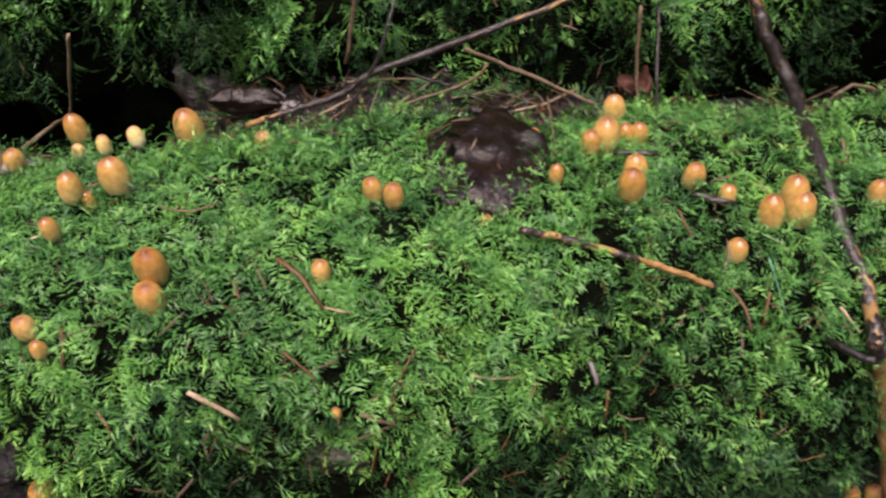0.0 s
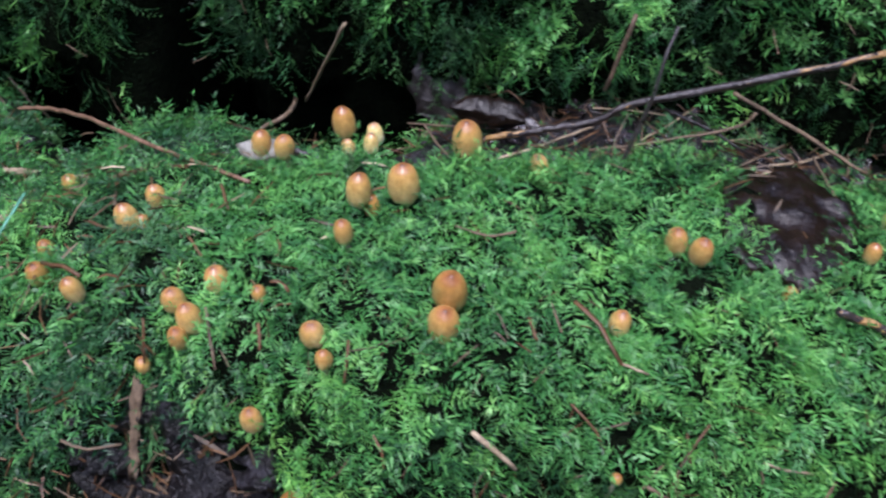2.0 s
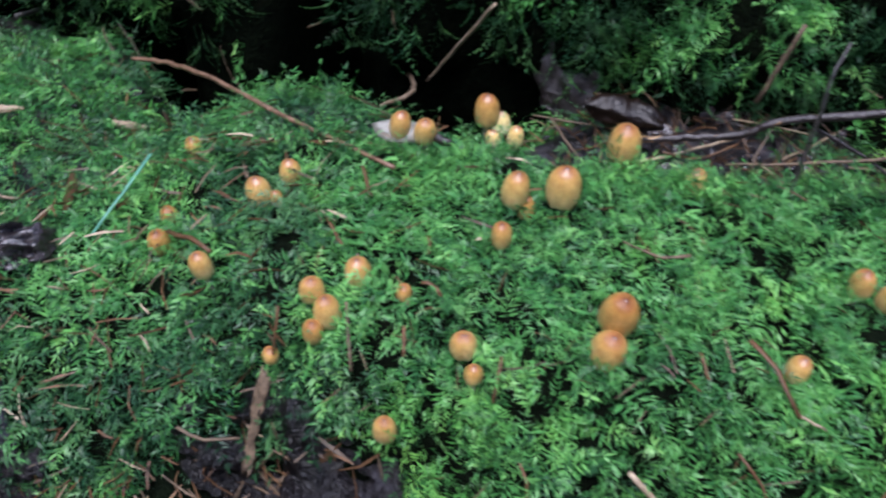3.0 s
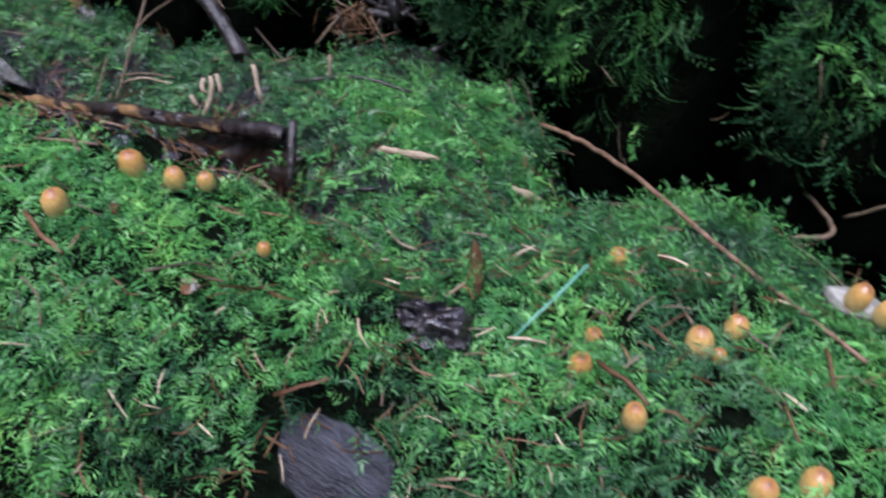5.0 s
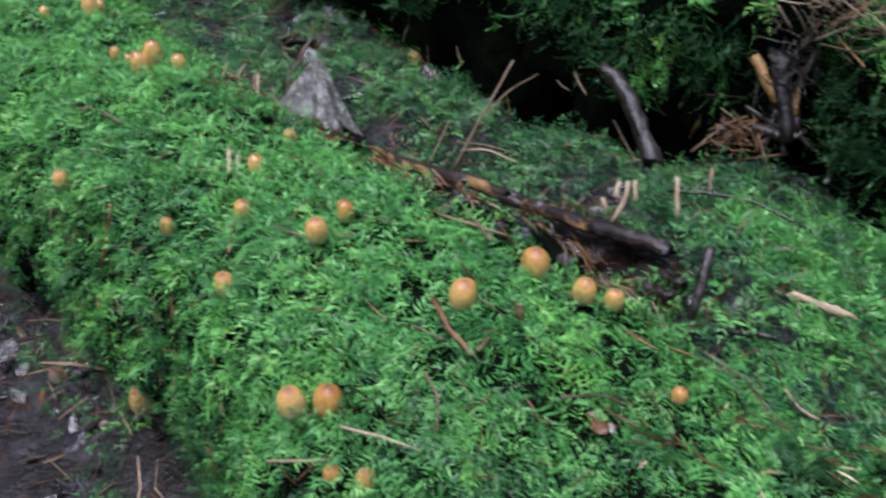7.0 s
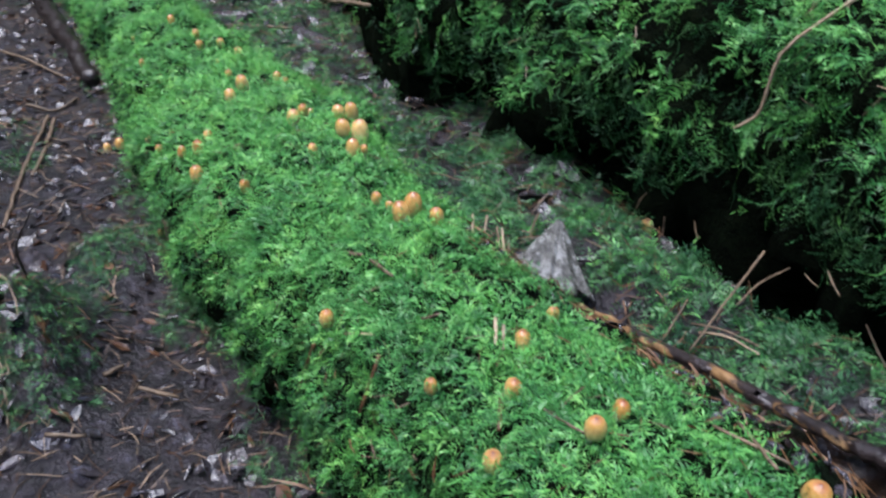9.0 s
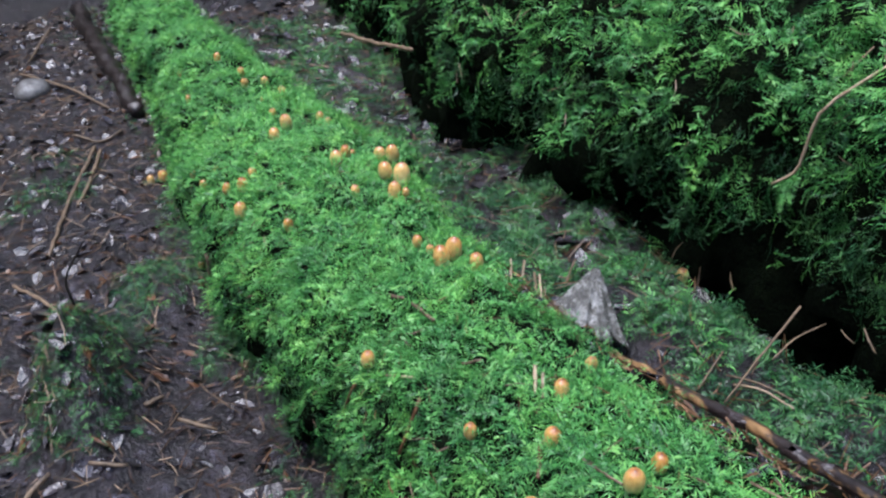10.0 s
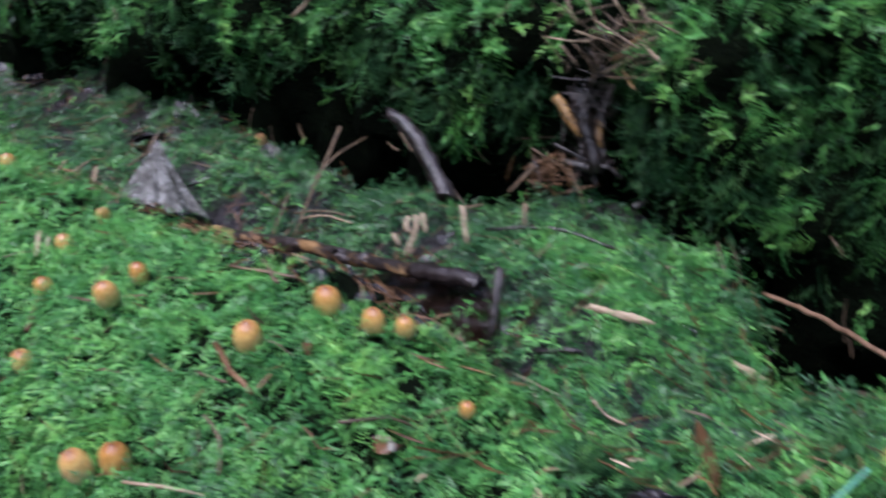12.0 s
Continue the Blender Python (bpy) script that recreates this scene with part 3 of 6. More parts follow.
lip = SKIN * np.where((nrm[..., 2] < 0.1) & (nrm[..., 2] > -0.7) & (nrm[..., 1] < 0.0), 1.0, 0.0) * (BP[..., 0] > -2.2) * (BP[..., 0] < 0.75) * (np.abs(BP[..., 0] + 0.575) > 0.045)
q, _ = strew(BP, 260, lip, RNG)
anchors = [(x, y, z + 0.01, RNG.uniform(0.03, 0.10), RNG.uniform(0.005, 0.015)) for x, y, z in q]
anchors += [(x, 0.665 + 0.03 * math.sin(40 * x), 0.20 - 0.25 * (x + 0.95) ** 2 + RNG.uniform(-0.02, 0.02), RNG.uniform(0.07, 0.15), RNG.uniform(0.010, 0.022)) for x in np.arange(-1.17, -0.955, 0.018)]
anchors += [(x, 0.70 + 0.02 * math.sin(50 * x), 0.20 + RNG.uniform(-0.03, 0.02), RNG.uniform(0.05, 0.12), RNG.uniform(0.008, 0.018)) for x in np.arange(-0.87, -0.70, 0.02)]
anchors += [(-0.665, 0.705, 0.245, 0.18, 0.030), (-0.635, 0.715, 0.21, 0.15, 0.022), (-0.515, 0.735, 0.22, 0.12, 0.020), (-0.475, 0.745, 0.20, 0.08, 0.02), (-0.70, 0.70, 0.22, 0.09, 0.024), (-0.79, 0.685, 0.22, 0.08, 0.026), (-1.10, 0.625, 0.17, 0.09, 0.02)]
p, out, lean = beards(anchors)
# all ropes in the darker green: shade of the undercut put into colour
moss_bed("moss", p, out, lean, 0.5 + 0.45 * RNG.random(len(p)), HANGING, MOSS_DEEP, "ropes of moss hanging over the hollow, shade put into their green")

# coarser moss over the rest of both logs
for pts, x0, x1, count in ((BP, -4.2, 1.6, 3200), (FP, -4.2, 1.3, 1200)):
    nrm, _ = shell(pts)
    rest = np.where(nrm[..., 2] > -0.3, 1.0, 0.0) * np.where((pts[..., 0] < -2.6) | (pts[..., 0] > 0.65) | ((nrm[..., 1] > 0.4) & (nrm[..., 2] < (0.6 if count > 2000 else -0.1))), 1.0, 0.0)
    q, n = strew(pts, count, rest, RNG)
    out, lean = grow(q, n, RNG, 1.0, 0.35)
    moss_bed("moss", q - n * 0.004, out, lean, 1.4 + 0.9 * RNG.random(len(q)), UPRIGHT, MOSS, "coarser green moss on the logs' far sides and ends")


def on_ground(count, x0, x1, y0, y1, keep):
    """Random places on the bare ground, with its normals."""
    q = RNG.random((count, 2)) * (x1 - x0, y1 - y0) + (x0, y0)
    q = np.array([v for v in q if keep(v[0], v[1])])
    z = np.array([ground_height(x, y) for x, y in q])
    dx = np.array([ground_height(x + 0.01, y) for x, y in q]) - z
    dy = np.array([ground_height(x, y + 0.01) for x, y in q]) - z
    n = np.stack([-dx / 0.01, -dy / 0.01, np.ones(len(q))], 1)
    return np.column_stack([q, z]), n / np.linalg.norm(n, axis=1)[:, None]


def gully_moss(x, y):
    """Thick on the hump between the logs, patchy along the gully, none in the hollow."""
    ry, by, edge = float(along(RIDGE, x)[0]), float(along(BACK, x)[0]), float(along(EDGE, x)[0])
    if not ry + 0.10 < y < by - 0.10:
        return False
    thick = 1.3 * math.exp(-((x + 0.62) / 0.26) ** 2) + 0.55 * math.exp(-((x + 1.15) / 0.22) ** 2 - ((y - 0.53) / 0.08) ** 2) - 5.0 * math.exp(-((x + 0.96) / 0.16) ** 2 - ((y - 0.372 + 0.05 * (x + 0.98)) / 0.043) ** 2) - 4.0 * math.exp(-((x + 0.83) / 0.05) ** 2 - ((y - 0.36) / 0.035) ** 2)
    return thick + 1.0 * noise.noise(Vector((x * 9, y * 9, 1.0))) + 0.7 * noise.noise(Vector((x * 24, y * 24, 4.0))) + 0.32 - 0.5 * math.exp(-((x + 0.02) / 0.2) ** 2 - ((y - 0.70) / 0.06) ** 2) - 0.08 * math.exp(-((x + 1.05) / 0.22) ** 2) - 2.0 * step(edge - 0.05, edge + 0.05, y + 0.06 * noise.noise(Vector((x * 11, y * 7, 3.0))) + 0.06 * noise.noise(Vector((x * 30, y * 20, 5.0)))) * hollow(x) - 0.28 * step(-0.36, -0.2, x) - 3.0 * math.exp(-((x + 0.9) / 0.045) ** 2 - ((y - 0.655) / 0.05) ** 2) - 3.0 * math.exp(-((x + 0.61) / 0.05) ** 2 - ((y - 0.575) / 0.05) ** 2) - 3.0 * math.exp(-((x + 1.27) / 0.035) ** 2 - ((y - 0.35) / 0.035) ** 2) > random.random() * 0.6


def floor_moss(x, y):
    ry = float(along(RIDGE, x)[0])
    if y > ry - 0.15:
        return False
    thick = -0.05 + 1.9 * math.exp(-((x + 1.66) / 0.17) ** 2 - ((y + 0.265) / 0.06) ** 2) + 1.2 * math.exp(-((x + 1.95) / 0.12) ** 2 - ((y + 0.14) / 0.08) ** 2) + 1.2 * math.exp(-((x + 2.7) / 0.2) ** 2 - ((y + 0.36) / 0.10) ** 2) + 0.5 * math.exp(-((y - ry + 0.19) / 0.04) ** 2)
    return thick + 0.8 * noise.noise(Vector((x * 6, y * 6, 7.0))) - 0.25 > random.random() * 0.5


p, n = on_ground(50000, -1.9, 0.7, 0.25, 0.95, gully_moss)
p2, n2 = on_ground(13000, -3.4, -1.9, 0.15, 0.9, gully_moss)
p, n = np.vstack([p, p2]), np.vstack([n, n2])
out, lean = grow(p, n, RNG, 0.5, 0.4)
# patches by noise; past x -0.85 more dark green, gully shade put into colour
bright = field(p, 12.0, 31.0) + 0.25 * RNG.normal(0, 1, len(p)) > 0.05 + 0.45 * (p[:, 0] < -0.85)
for m, mat, label in ((bright, MOSS, "patchy green moss in the littered gully"), (~bright, MOSS_DEEP, "patchy dark green moss in the littered gully, partly darkened as shade")):
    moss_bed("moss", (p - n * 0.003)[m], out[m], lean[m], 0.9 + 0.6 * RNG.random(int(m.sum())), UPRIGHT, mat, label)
p, n = on_ground(24000, -2.6, -0.5, -0.6, 0.1, floor_moss)
p2, n2 = on_ground(5000, -4.3, -2.6, -0.9, 0.1, floor_moss)
p, n = np.vstack([p, p2]), np.vstack([n, n2])
out, lean = grow(p, n, RNG, 0.3, 0.5)
moss_bed("moss", p - n * 0.003, out, lean, 0.6 + 0.6 * RNG.random(len(p)), UPRIGHT, MOSS_DEEP, "small moss patches on the dark forest floor")


# ---- things ----
def lathe(profile, seg, ripple=0.0, grooves=26):
    """A turned form from (radius, height) pairs; fine grooves deepen towards the first pair."""
    bm = bmesh.new()
    rings = []
    for i, (r, z) in enumerate(profile):
        fade = max(0.0, 1 - i / (0.6 * len(profile)))
        rings.append([bm.verts.new((r * (1 + ripple * fade * math.cos(grooves * a)) * math.cos(a), r * (1 + ripple * fade * math.cos(grooves * a)) * math.sin(a), z))
                      for a in (2 * math.pi * k / seg for k in range(seg))])
    for a, b in zip(rings, rings[1:]):
        for k in range(seg):
            bm.faces.new((a[k], a[(k + 1) % seg], b[(k + 1) % seg], b[k]))
    top = bm.verts.new((0, 0, profile[-1][1] + 0.004))
    for k in range(seg):
        bm.faces.new((rings[-1][k], rings[-1][(k + 1) % seg], top))
    return bm


def cap_mesh(name, tall, waist, seed):
    """An egg-shaped cap of width 1: straight lower sides drawn slightly in at a ragged rim, narrower crown with a small boss."""
    rng = random.Random(seed)
    prof = [(waist * 0.44, 0.05), (waist * 0.49, -0.01), (waist * 0.5, 0.02)]
    for i in range(1, 15):
        u = i / 15
        if u < 0.3:
            r = 0.5 * (waist + (1 - waist) * math.sin(math.pi / 2 * u / 0.3))
        else:
            r = 0.5 * max(0.0, 1 - ((u - 0.3) / 0.7) ** 2.5) ** 0.5
        prof.append((r, tall * u))
    prof += [(0.105, tall * 0.972), (0.075, tall * 0.995), (0.035, tall * 1.012)]
    bm = lathe(prof, 30, 0.016, 15)
    tilt, a0 = rng.uniform(-0.05, 0.05), rng.uniform(0, 6)
    for v in bm.verts:
        a = math.atan2(v.co.y, v.co.x)
        low = max(0.0, 1 - v.co.z / (0.45 * tall))
        v.co.x += tilt * (v.co.z / tall) ** 2
        swell = 1 + 0.035 * math.sin(2 * a + a0) + 0.02 * math.sin(3 * a + 2 * a0)
        v.co.x, v.co.y = v.co.x * swell, v.co.y * swell
        v.co.z += 0.035 * low * (math.sin(5 * a + a0) + 0.7 * math.sin(9 * a + 3 * a0))
    me = bpy.data.meshes.new(name)
    bm.to_mesh(me)
    bm.free()
    me.materials.append(CAP)
    me.polygons.foreach_set("use_smooth", np.ones(len(me.polygons), bool))
    return me


CAPS = [cap_mesh("cap", 1.24, 0.84, 1), cap_mesh("cap", 1.38, 0.82, 2), cap_mesh("cap", 1.16, 0.88, 3), cap_mesh("cap", 1.04, 0.9, 4), cap_mesh("cap", 1.3, 0.88, 5)]
gill_bm = lathe([(0.40, 0.03), (0.30, 0.10), (0.14, 0.22)], 20)
GILLS = bpy.data.meshes.new("gills")
gill_bm.to_mesh(GILLS)
gill_bm.free()
GILLS.materials.append(GILL)
MUSH_RNG = random.Random(3)
mushroom_kinds = {"large": "plump ochre-brown mushroom with a shiny reddish top, in moss", "middling": "egg-shaped ochre mushroom half sunk in green moss", "small": "tiny tan button mushroom among moss shoots"}


COLLARS = []


def mushroom(cap_at, foot, width, pale=0.0):
    """A capped mushroom: its cap's middle, the foot of its stem, and the cap's width."""
    rng = MUSH_RNG
    c, f = Vector(cap_at), Vector(foot)
    lean = Vector((rng.uniform(-0.13, 0.13), rng.uniform(-0.12, 0.1), 1.0)) + 0.2 * (c - f).normalized()
    turn = lean.to_track_quat("Z", "Y").to_matrix().to_4x4()
    kind = "large" if width > 0.019 else "middling" if width > 0.0125 else "small"
    thing = tagged(empty("mushroom", Matrix.Translation(f)), mushroom_kinds[kind], "mushroom", "mushrooms on the mossy logs")
    mesh = CAPS[rng.choice((0, 1, 1, 2, 4))] if width > 0.0125 else CAPS[rng.choice((0, 2, 3))]
    tall = max(v.co.z for v in mesh.vertices)
    cap = new("cap", mesh)
    size = width * rng.uniform(0.87, 0.96)
    cap.matrix_basis = Matrix.Translation(c - f) @ turn @ Matrix.Scale(size, 4) @ Matrix.Translation((0, 0, -0.5 * tall)) @ Matrix.Rotation(rng.uniform(0, 6), 4, "Z")
    cap.parent = thing
    if pale:
        cap.material_slots[0].link = "OBJECT"
        cap.material_slots[0].material = CAP_PALE
    gills = new("gills", GILLS)
    gills.parent = cap
    top = (c - f) - turn.to_3x3() @ Vector((0, 0, 0.15 * size))
    bm = bmesh.new()
    tube(bm, smooth_path([(0, 0, -0.004), tuple(0.5 * top + Vector((rng.uniform(-1, 1), rng.uniform(-1, 1), 0)) * 0.001), tuple(top)], 6), [0.11 * size + 0.0006, 0.09 * size + 0.0004], 8, 0.05, rng)
    part("stem", bm, STEM, thing, "pale cream stem")
    COLLARS.append((tuple(c), tuple(f), size))


def stick(points, radius, mat, label, category="twig", taper=0.8, bumps=0.14, group="", flat=1.0):
    """A bare or barked stick lying along a smooth path."""
    base, rel = local(points)
    n = max(5, int(np.linalg.norm(rel[-1]) / 0.012))
    path = smooth_path(rel, min(n, 26))
    rng = random.Random(int(abs(base[0]) * 1e4))
    path[1:-1] += np.array([[rng.uniform(-1, 1) for _ in range(3)] for _ in range(len(path) - 2)]) * radius * 0.35
    bm = bmesh.new()
    tube(bm, path, [radius * 0.9, radius, radius * (0.5 + 0.5 * taper), radius * taper], 7, bumps, rng, flat)
    ob = mesh_object(category.replace(" ", "_"), bm, mat)
    ob.location = base
    return tagged(ob, label, category, group)


def peeling_stick(points, radius, gaps, label, wood=BARE):
    """A stick whose dark bark has come off in places. gaps: spans along it, 0 to 1, that are bare."""
    base, rel = local(points)
    path = smooth_path(rel, 40)
    rng = random.Random(7)
    path[1:-1] += np.array([[rng.uniform(-1, 1) for _ in range(3)] for _ in range(38)]) * radius * 0.22
    thing = tagged(empty("stick", Matrix.Translation(base)), label, "stick")
    bm = bmesh.new()
    tube(bm, path, [radius * 0.88, radius * 0.86, radius * 0.8], 9, 0.06, rng)
    part("wood", bm, wood, thing, "bare ochre wood where the bark is gone")
    edges = [0.0] + [e for g in gaps for e in g] + [1.0]
    for a, b in zip(edges[::2], edges[1::2]):
        if b - a < 0.02:
            continue
        i, k = int(a * 39), max(int(a * 39) + 3, int(b * 39) + 1)
        bm = bmesh.new()
        tube(bm, path[i:k], [radius * 0.84, radius * 1.0, radius * 0.97, radius * 1.0, radius * 0.82], 11, 0.13, rng, 1.0, 1.3)
        part("bark", bm, BARK, thing, "dark wet bark")
    return thing


def plate(name, at, along_v, across_v, mat, label, category, curl=0.15, wave=0.06, ragged=0.1, thick=0.0025, cells=(12, 9), shape=None, seed=1, pleats=0.0):
    """A bark slab, leaf or wood splinter: a bent sheet with thickness and a ragged outline. The two vectors are its half length and half width."""
    rng = random.Random(seed)
    a, b = np.array(along_v, float), np.array(across_v, float)
    n = unit(np.cross(a, b))
    if n[2] < 0:
        n = -n
    size = np.linalg.norm(b)
    shape = shape or (lambda u: 1 - 0.35 * abs(u) ** 3)
    bm = bmesh.new()
    grid = {}
    for s in (0, 1):
        for i in range(cells[0] + 1):
            u = 2 * i / cells[0] - 1
            w = shape(u) * (1 + ragged * math.sin(5.1 * u + seed) * math.cos(9.7 * u))
            for j in range(cells[1] + 1):
                v = 2 * j / cells[1] - 1
                rim = max(abs(u), abs(v)) > 0.99
                h = -curl * v * v * size + pleats * size * math.sin(v * 13 + 1.5 * u) * (0.65 - 0.35 * u) + wave * size * fbm(u * 2 + seed, v * 2, seed, 1.3) * 3 - (0 if s == 0 else (thick * (0.4 if rim else 1)))
                q = a * (u + (ragged * 0.35 * rng.uniform(-1, 1) if abs(u) > 0.99 else 0)) + b * v * w + n * h
                grid[s, i, j] = bm.verts.new(q)
    I, J = cells
    for i in range(I):
        for j in range(J):
            bm.faces.new((grid[0, i, j], grid[0, i + 1, j], grid[0, i + 1, j + 1], grid[0, i, j + 1]))
            bm.faces.new((grid[1, i, j], grid[1, i, j + 1], grid[1, i + 1, j + 1], grid[1, i + 1, j]))
    for i in range(I):
        for j in (0, J):
            bm.faces.new((grid[0, i, j], grid[0, i + 1, j], grid[1, i + 1, j], grid[1, i, j]))
    for j in range(J):
        for i in (0, I):
            bm.faces.new((grid[0, i, j], grid[0, i, j + 1], grid[1, i, j + 1], grid[1, i, j]))
    bmesh.ops.recalc_face_normals(bm, faces=bm.faces[:])
    ob = mesh_object(name, bm, mat)
    ob.location = at
    return tagged(ob, label, category)


def fan_splinter(apex, hem, across, bulge):
    """A torn shell of wood standing on its wide end: fluted, bent round like half a cone, with a scalloped hem and a worn tip."""
    a, down, side = np.array(apex, float), np.array(hem, float) - np.array(apex, float), np.array(across, float)
    out = unit(np.cross(side, down))
    out = out if out[1] < 0 else -out
    rng = random.Random(8)
    bm = bmesh.new()
    rows, cols = 14, 44
    grid = {}
    for s in (0, 1):
        for i in range(rows + 1):
            for j in range(cols + 1):
                phi = (2 * j / cols - 1) * 1.75
                flute = 1.6 * abs(math.sin(5.2 * phi + 0.6 * math.sin(3 * phi))) - 0.9 + 0.35 * math.sin(21 * phi + 1)
                u = (0.05 + 0.95 * i / rows) * (1 + 0.07 * (i / rows) ** 3 * (flute + rng.uniform(-0.5, 0.5)))
                wide = u ** 0.85 * (1 + 0.25 * max(0.0, u - 0.75))
                r = 1 + 0.22 * u * flute - s * (0.10 + 0.05 * (1 - u))
                q = a * 1.0 + down * u + side * wide * math.sin(phi) * 1.02 * r + out * bulge * wide * (math.cos(phi) * 1.1 - 0.25) * r
                grid[s, i, j] = bm.verts.new(q - np.array(hem))
    for i in range(rows):
        for j in range(cols):
            bm.faces.new((grid[0, i, j], grid[0, i + 1, j], grid[0, i + 1, j + 1], grid[0, i, j + 1]))
            bm.faces.new((grid[1, i, j], grid[1, i, j + 1], grid[1, i + 1, j + 1], grid[1, i + 1, j]))
    for j in range(cols):
        for i in (0, rows):
            bm.faces.new((grid[0, i, j], grid[0, i, j + 1], grid[1, i, j + 1], grid[1, i, j]))
    for i in range(rows):
        for j in (0, cols):
            bm.faces.new((grid[0, i, j], grid[0, i + 1, j], grid[1, i + 1, j], grid[1, i, j]))
    bmesh.ops.recalc_face_normals(bm, faces=bm.faces[:])
    ob = mesh_object("wood_splinter", bm, SILVER)
    ob.location = hem
    return tagged(ob, "weathered silvery wood splinter standing up like a fan", "wood")


LEAFY = lambda u: max(0.06, math.cos(u * 1.45) ** 0.8 * (1 - 0.25 * u))


def striped_stub(points, radius, label):
    """A rotten upright stub, dark and rounded, with a pale weathered stripe down one side."""
    base, rel = local(points)
    path = smooth_path(rel, 18)
    rng = random.Random(19)
    thing = tagged(empty("stub", Matrix.Translation(base)), label, "stub")
    bm = bmesh.new()
    tube(bm, path, [radius * 0.7, radius * 1.0, radius * 0.9, radius * 1.2], 9, 0.22, rng, 1.0, 0.8)
    part("wood", bm, BARK, thing, "dark rotten wood")
    bm = bmesh.new()
    off = np.array([0.25, -0.55, 0.6]) * radius
    tube(bm, path[2:15] + off, [radius * 0.15, radius * 0.32, radius * 0.28, radius * 0.15], 7, 0.2, rng, 0.8)
    part("stripe", bm, SILVER, thing, "pale weathered stripe")
    return thing

# ---- sticks, twigs and needles ----
peeling_stick([(0.284, 0.725, 0.225), (0.296, 0.702, 0.191), (0.322, 0.663, 0.153), (0.307, 0.512, 0.185), (0.328, 0.426, 0.152), (0.323, 0.373, 0.151)], 0.0070, [(0.88, 0.97)], "dark wet branch leaning across the mossy log")
peeling_stick([(0.322, 0.372, 0.152), (0.343, 0.364, 0.092), (0.398, 0.338, -0.078)], 0.0062, [(0.3, 0.95)], "forked branch end with orange inner wood showing")
stick([(0.316, 0.352, 0.153), (0.305, 0.364, 0.146), (0.292, 0.381, 0.138)], 0.0034, BARK, "short dark side branch resting in the moss", "branch")
peeling_stick([(0.056, 0.402, 0.247), (0.091, 0.403, 0.234), (0.133, 0.401, 0.217), (0.172, 0.402, 0.197), (0.202, 0.399, 0.182)], 0.0031, [(0.13, 0.2), (0.36, 0.44), (0.58, 0.98)], "thin stick with dark bark peeling off orange wood")
peeling_stick([(0.126, 0.709, 0.232), (0.053, 0.700, 0.205), (-0.036, 0.689, 0.177), (-0.088, 0.682, 0.159), (-0.111, 0.676, 0.143), (-0.153, 0.670, 0.131), (-0.216, 0.662, 0.114)], 0.0037, [(0.0, 0.03), (0.96, 1.0)], "long dark branch lying across the littered gully")
stick([(-0.054, 0.707, 0.236), (-0.062, 0.678, 0.218), (-0.072, 0.611, 0.220), (-0.089, 0.526, 0.240), (-0.091, 0.505, 0.244)], 0.0019, BARK, "thin dark twig standing in the gully", "twig")
stick([(0.009, 0.709, 0.169), (0.070, 0.699, 0.144), (0.146, 0.686, 0.111)], 0.0022, TWIG, "tan dry twig lying in the litter", "twig")
stick([(0.031, 0.692, 0.163), (0.016, 0.686, 0.147), (-0.051, 0.677, 0.126), (-0.117, 0.669, 0.109)], 0.0017, TWIG, "curved tan twig lying over the gully", "twig")
stick([(-0.052, 0.693, 0.153), (-0.010, 0.686, 0.142), (0.037, 0.675, 0.123)], 0.0017, BARK, "dark twig with pale flecks in the litter", "twig")
stick([(-0.092, 0.713, 0.239), (-0.100, 0.703, 0.202), (-0.109, 0.692, 0.167)], 0.0026, TWIG, "grey-brown dead twig hanging against the moss bank", "twig")
stick([(-0.332, 0.617, 0.264), (-0.408, 0.684, 0.112)], 0.0017, PALE, "pale bare twig standing before the dark hollow", "twig")
stick([(-0.553, 0.988, -0.128), (-0.414, 0.662, 0.120), (-0.431, 0.616, 0.129)], 0.0025, TWIG, "brown twig reaching out of the hollow", "twig")
stick([(0.180, 0.720, 0.207), (0.180, 0.702, 0.160), (0.183, 0.677, 0.108)], 0.0019, TWIG, "thin brown twig hanging from the moss bank", "twig")
stick([(0.197, 0.719, 0.207), (0.192, 0.655, 0.170), (0.173, 0.539, 0.193)], 0.0015, BARK, "thin black twig standing upright in moss", "twig")
stick([(0.135, 0.521, 0.206), (0.171, 0.518, 0.206)], 0.0028, BARK, "short dark stub under a mushroom cluster", "stick")
stick([(0.191, 0.473, 0.206), (0.224, 0.463, 0.204)], 0.0028, BARK, "short dark stub lying in moss", "stick")
stick([(-0.111, 0.364, 0.264), (-0.094, 0.352, 0.260), (-0.077, 0.331, 0.251)], 0.0020, NEEDLE, "curved brown leaf stalk lying on moss", "leaf stalk", flat=0.5)
stick([(-0.077, 0.332, 0.251), (-0.060, 0.333, 0.243)], 0.0009, PALE, "short white splinter on the moss", "splinter")
stick([(-0.159, 0.274, 0.241), (-0.131, 0.269, 0.214)], 0.0019, PALE, "short pale peeled stick lying on moss", "stick")
stick([(-0.104, 0.306, 0.238), (-0.087, 0.297, 0.227), (-0.080, 0.288, 0.218)], 0.0010, NEEDLE, "brown dead needle caught in the moss", "needle", group="dead needles on the moss")
stick([(-0.018, 0.319, 0.221), (-0.031, 0.297, 0.206), (-0.037, 0.280, 0.195)], 0.0011, NEEDLE, "brown dead needle caught in the moss", "needle", group="dead needles on the moss")
stick([(-0.042, 0.276, 0.186), (-0.050, 0.258, 0.154)], 0.0011, NEEDLE, "brown dead needle caught in the moss", "needle", group="dead needles on the moss")
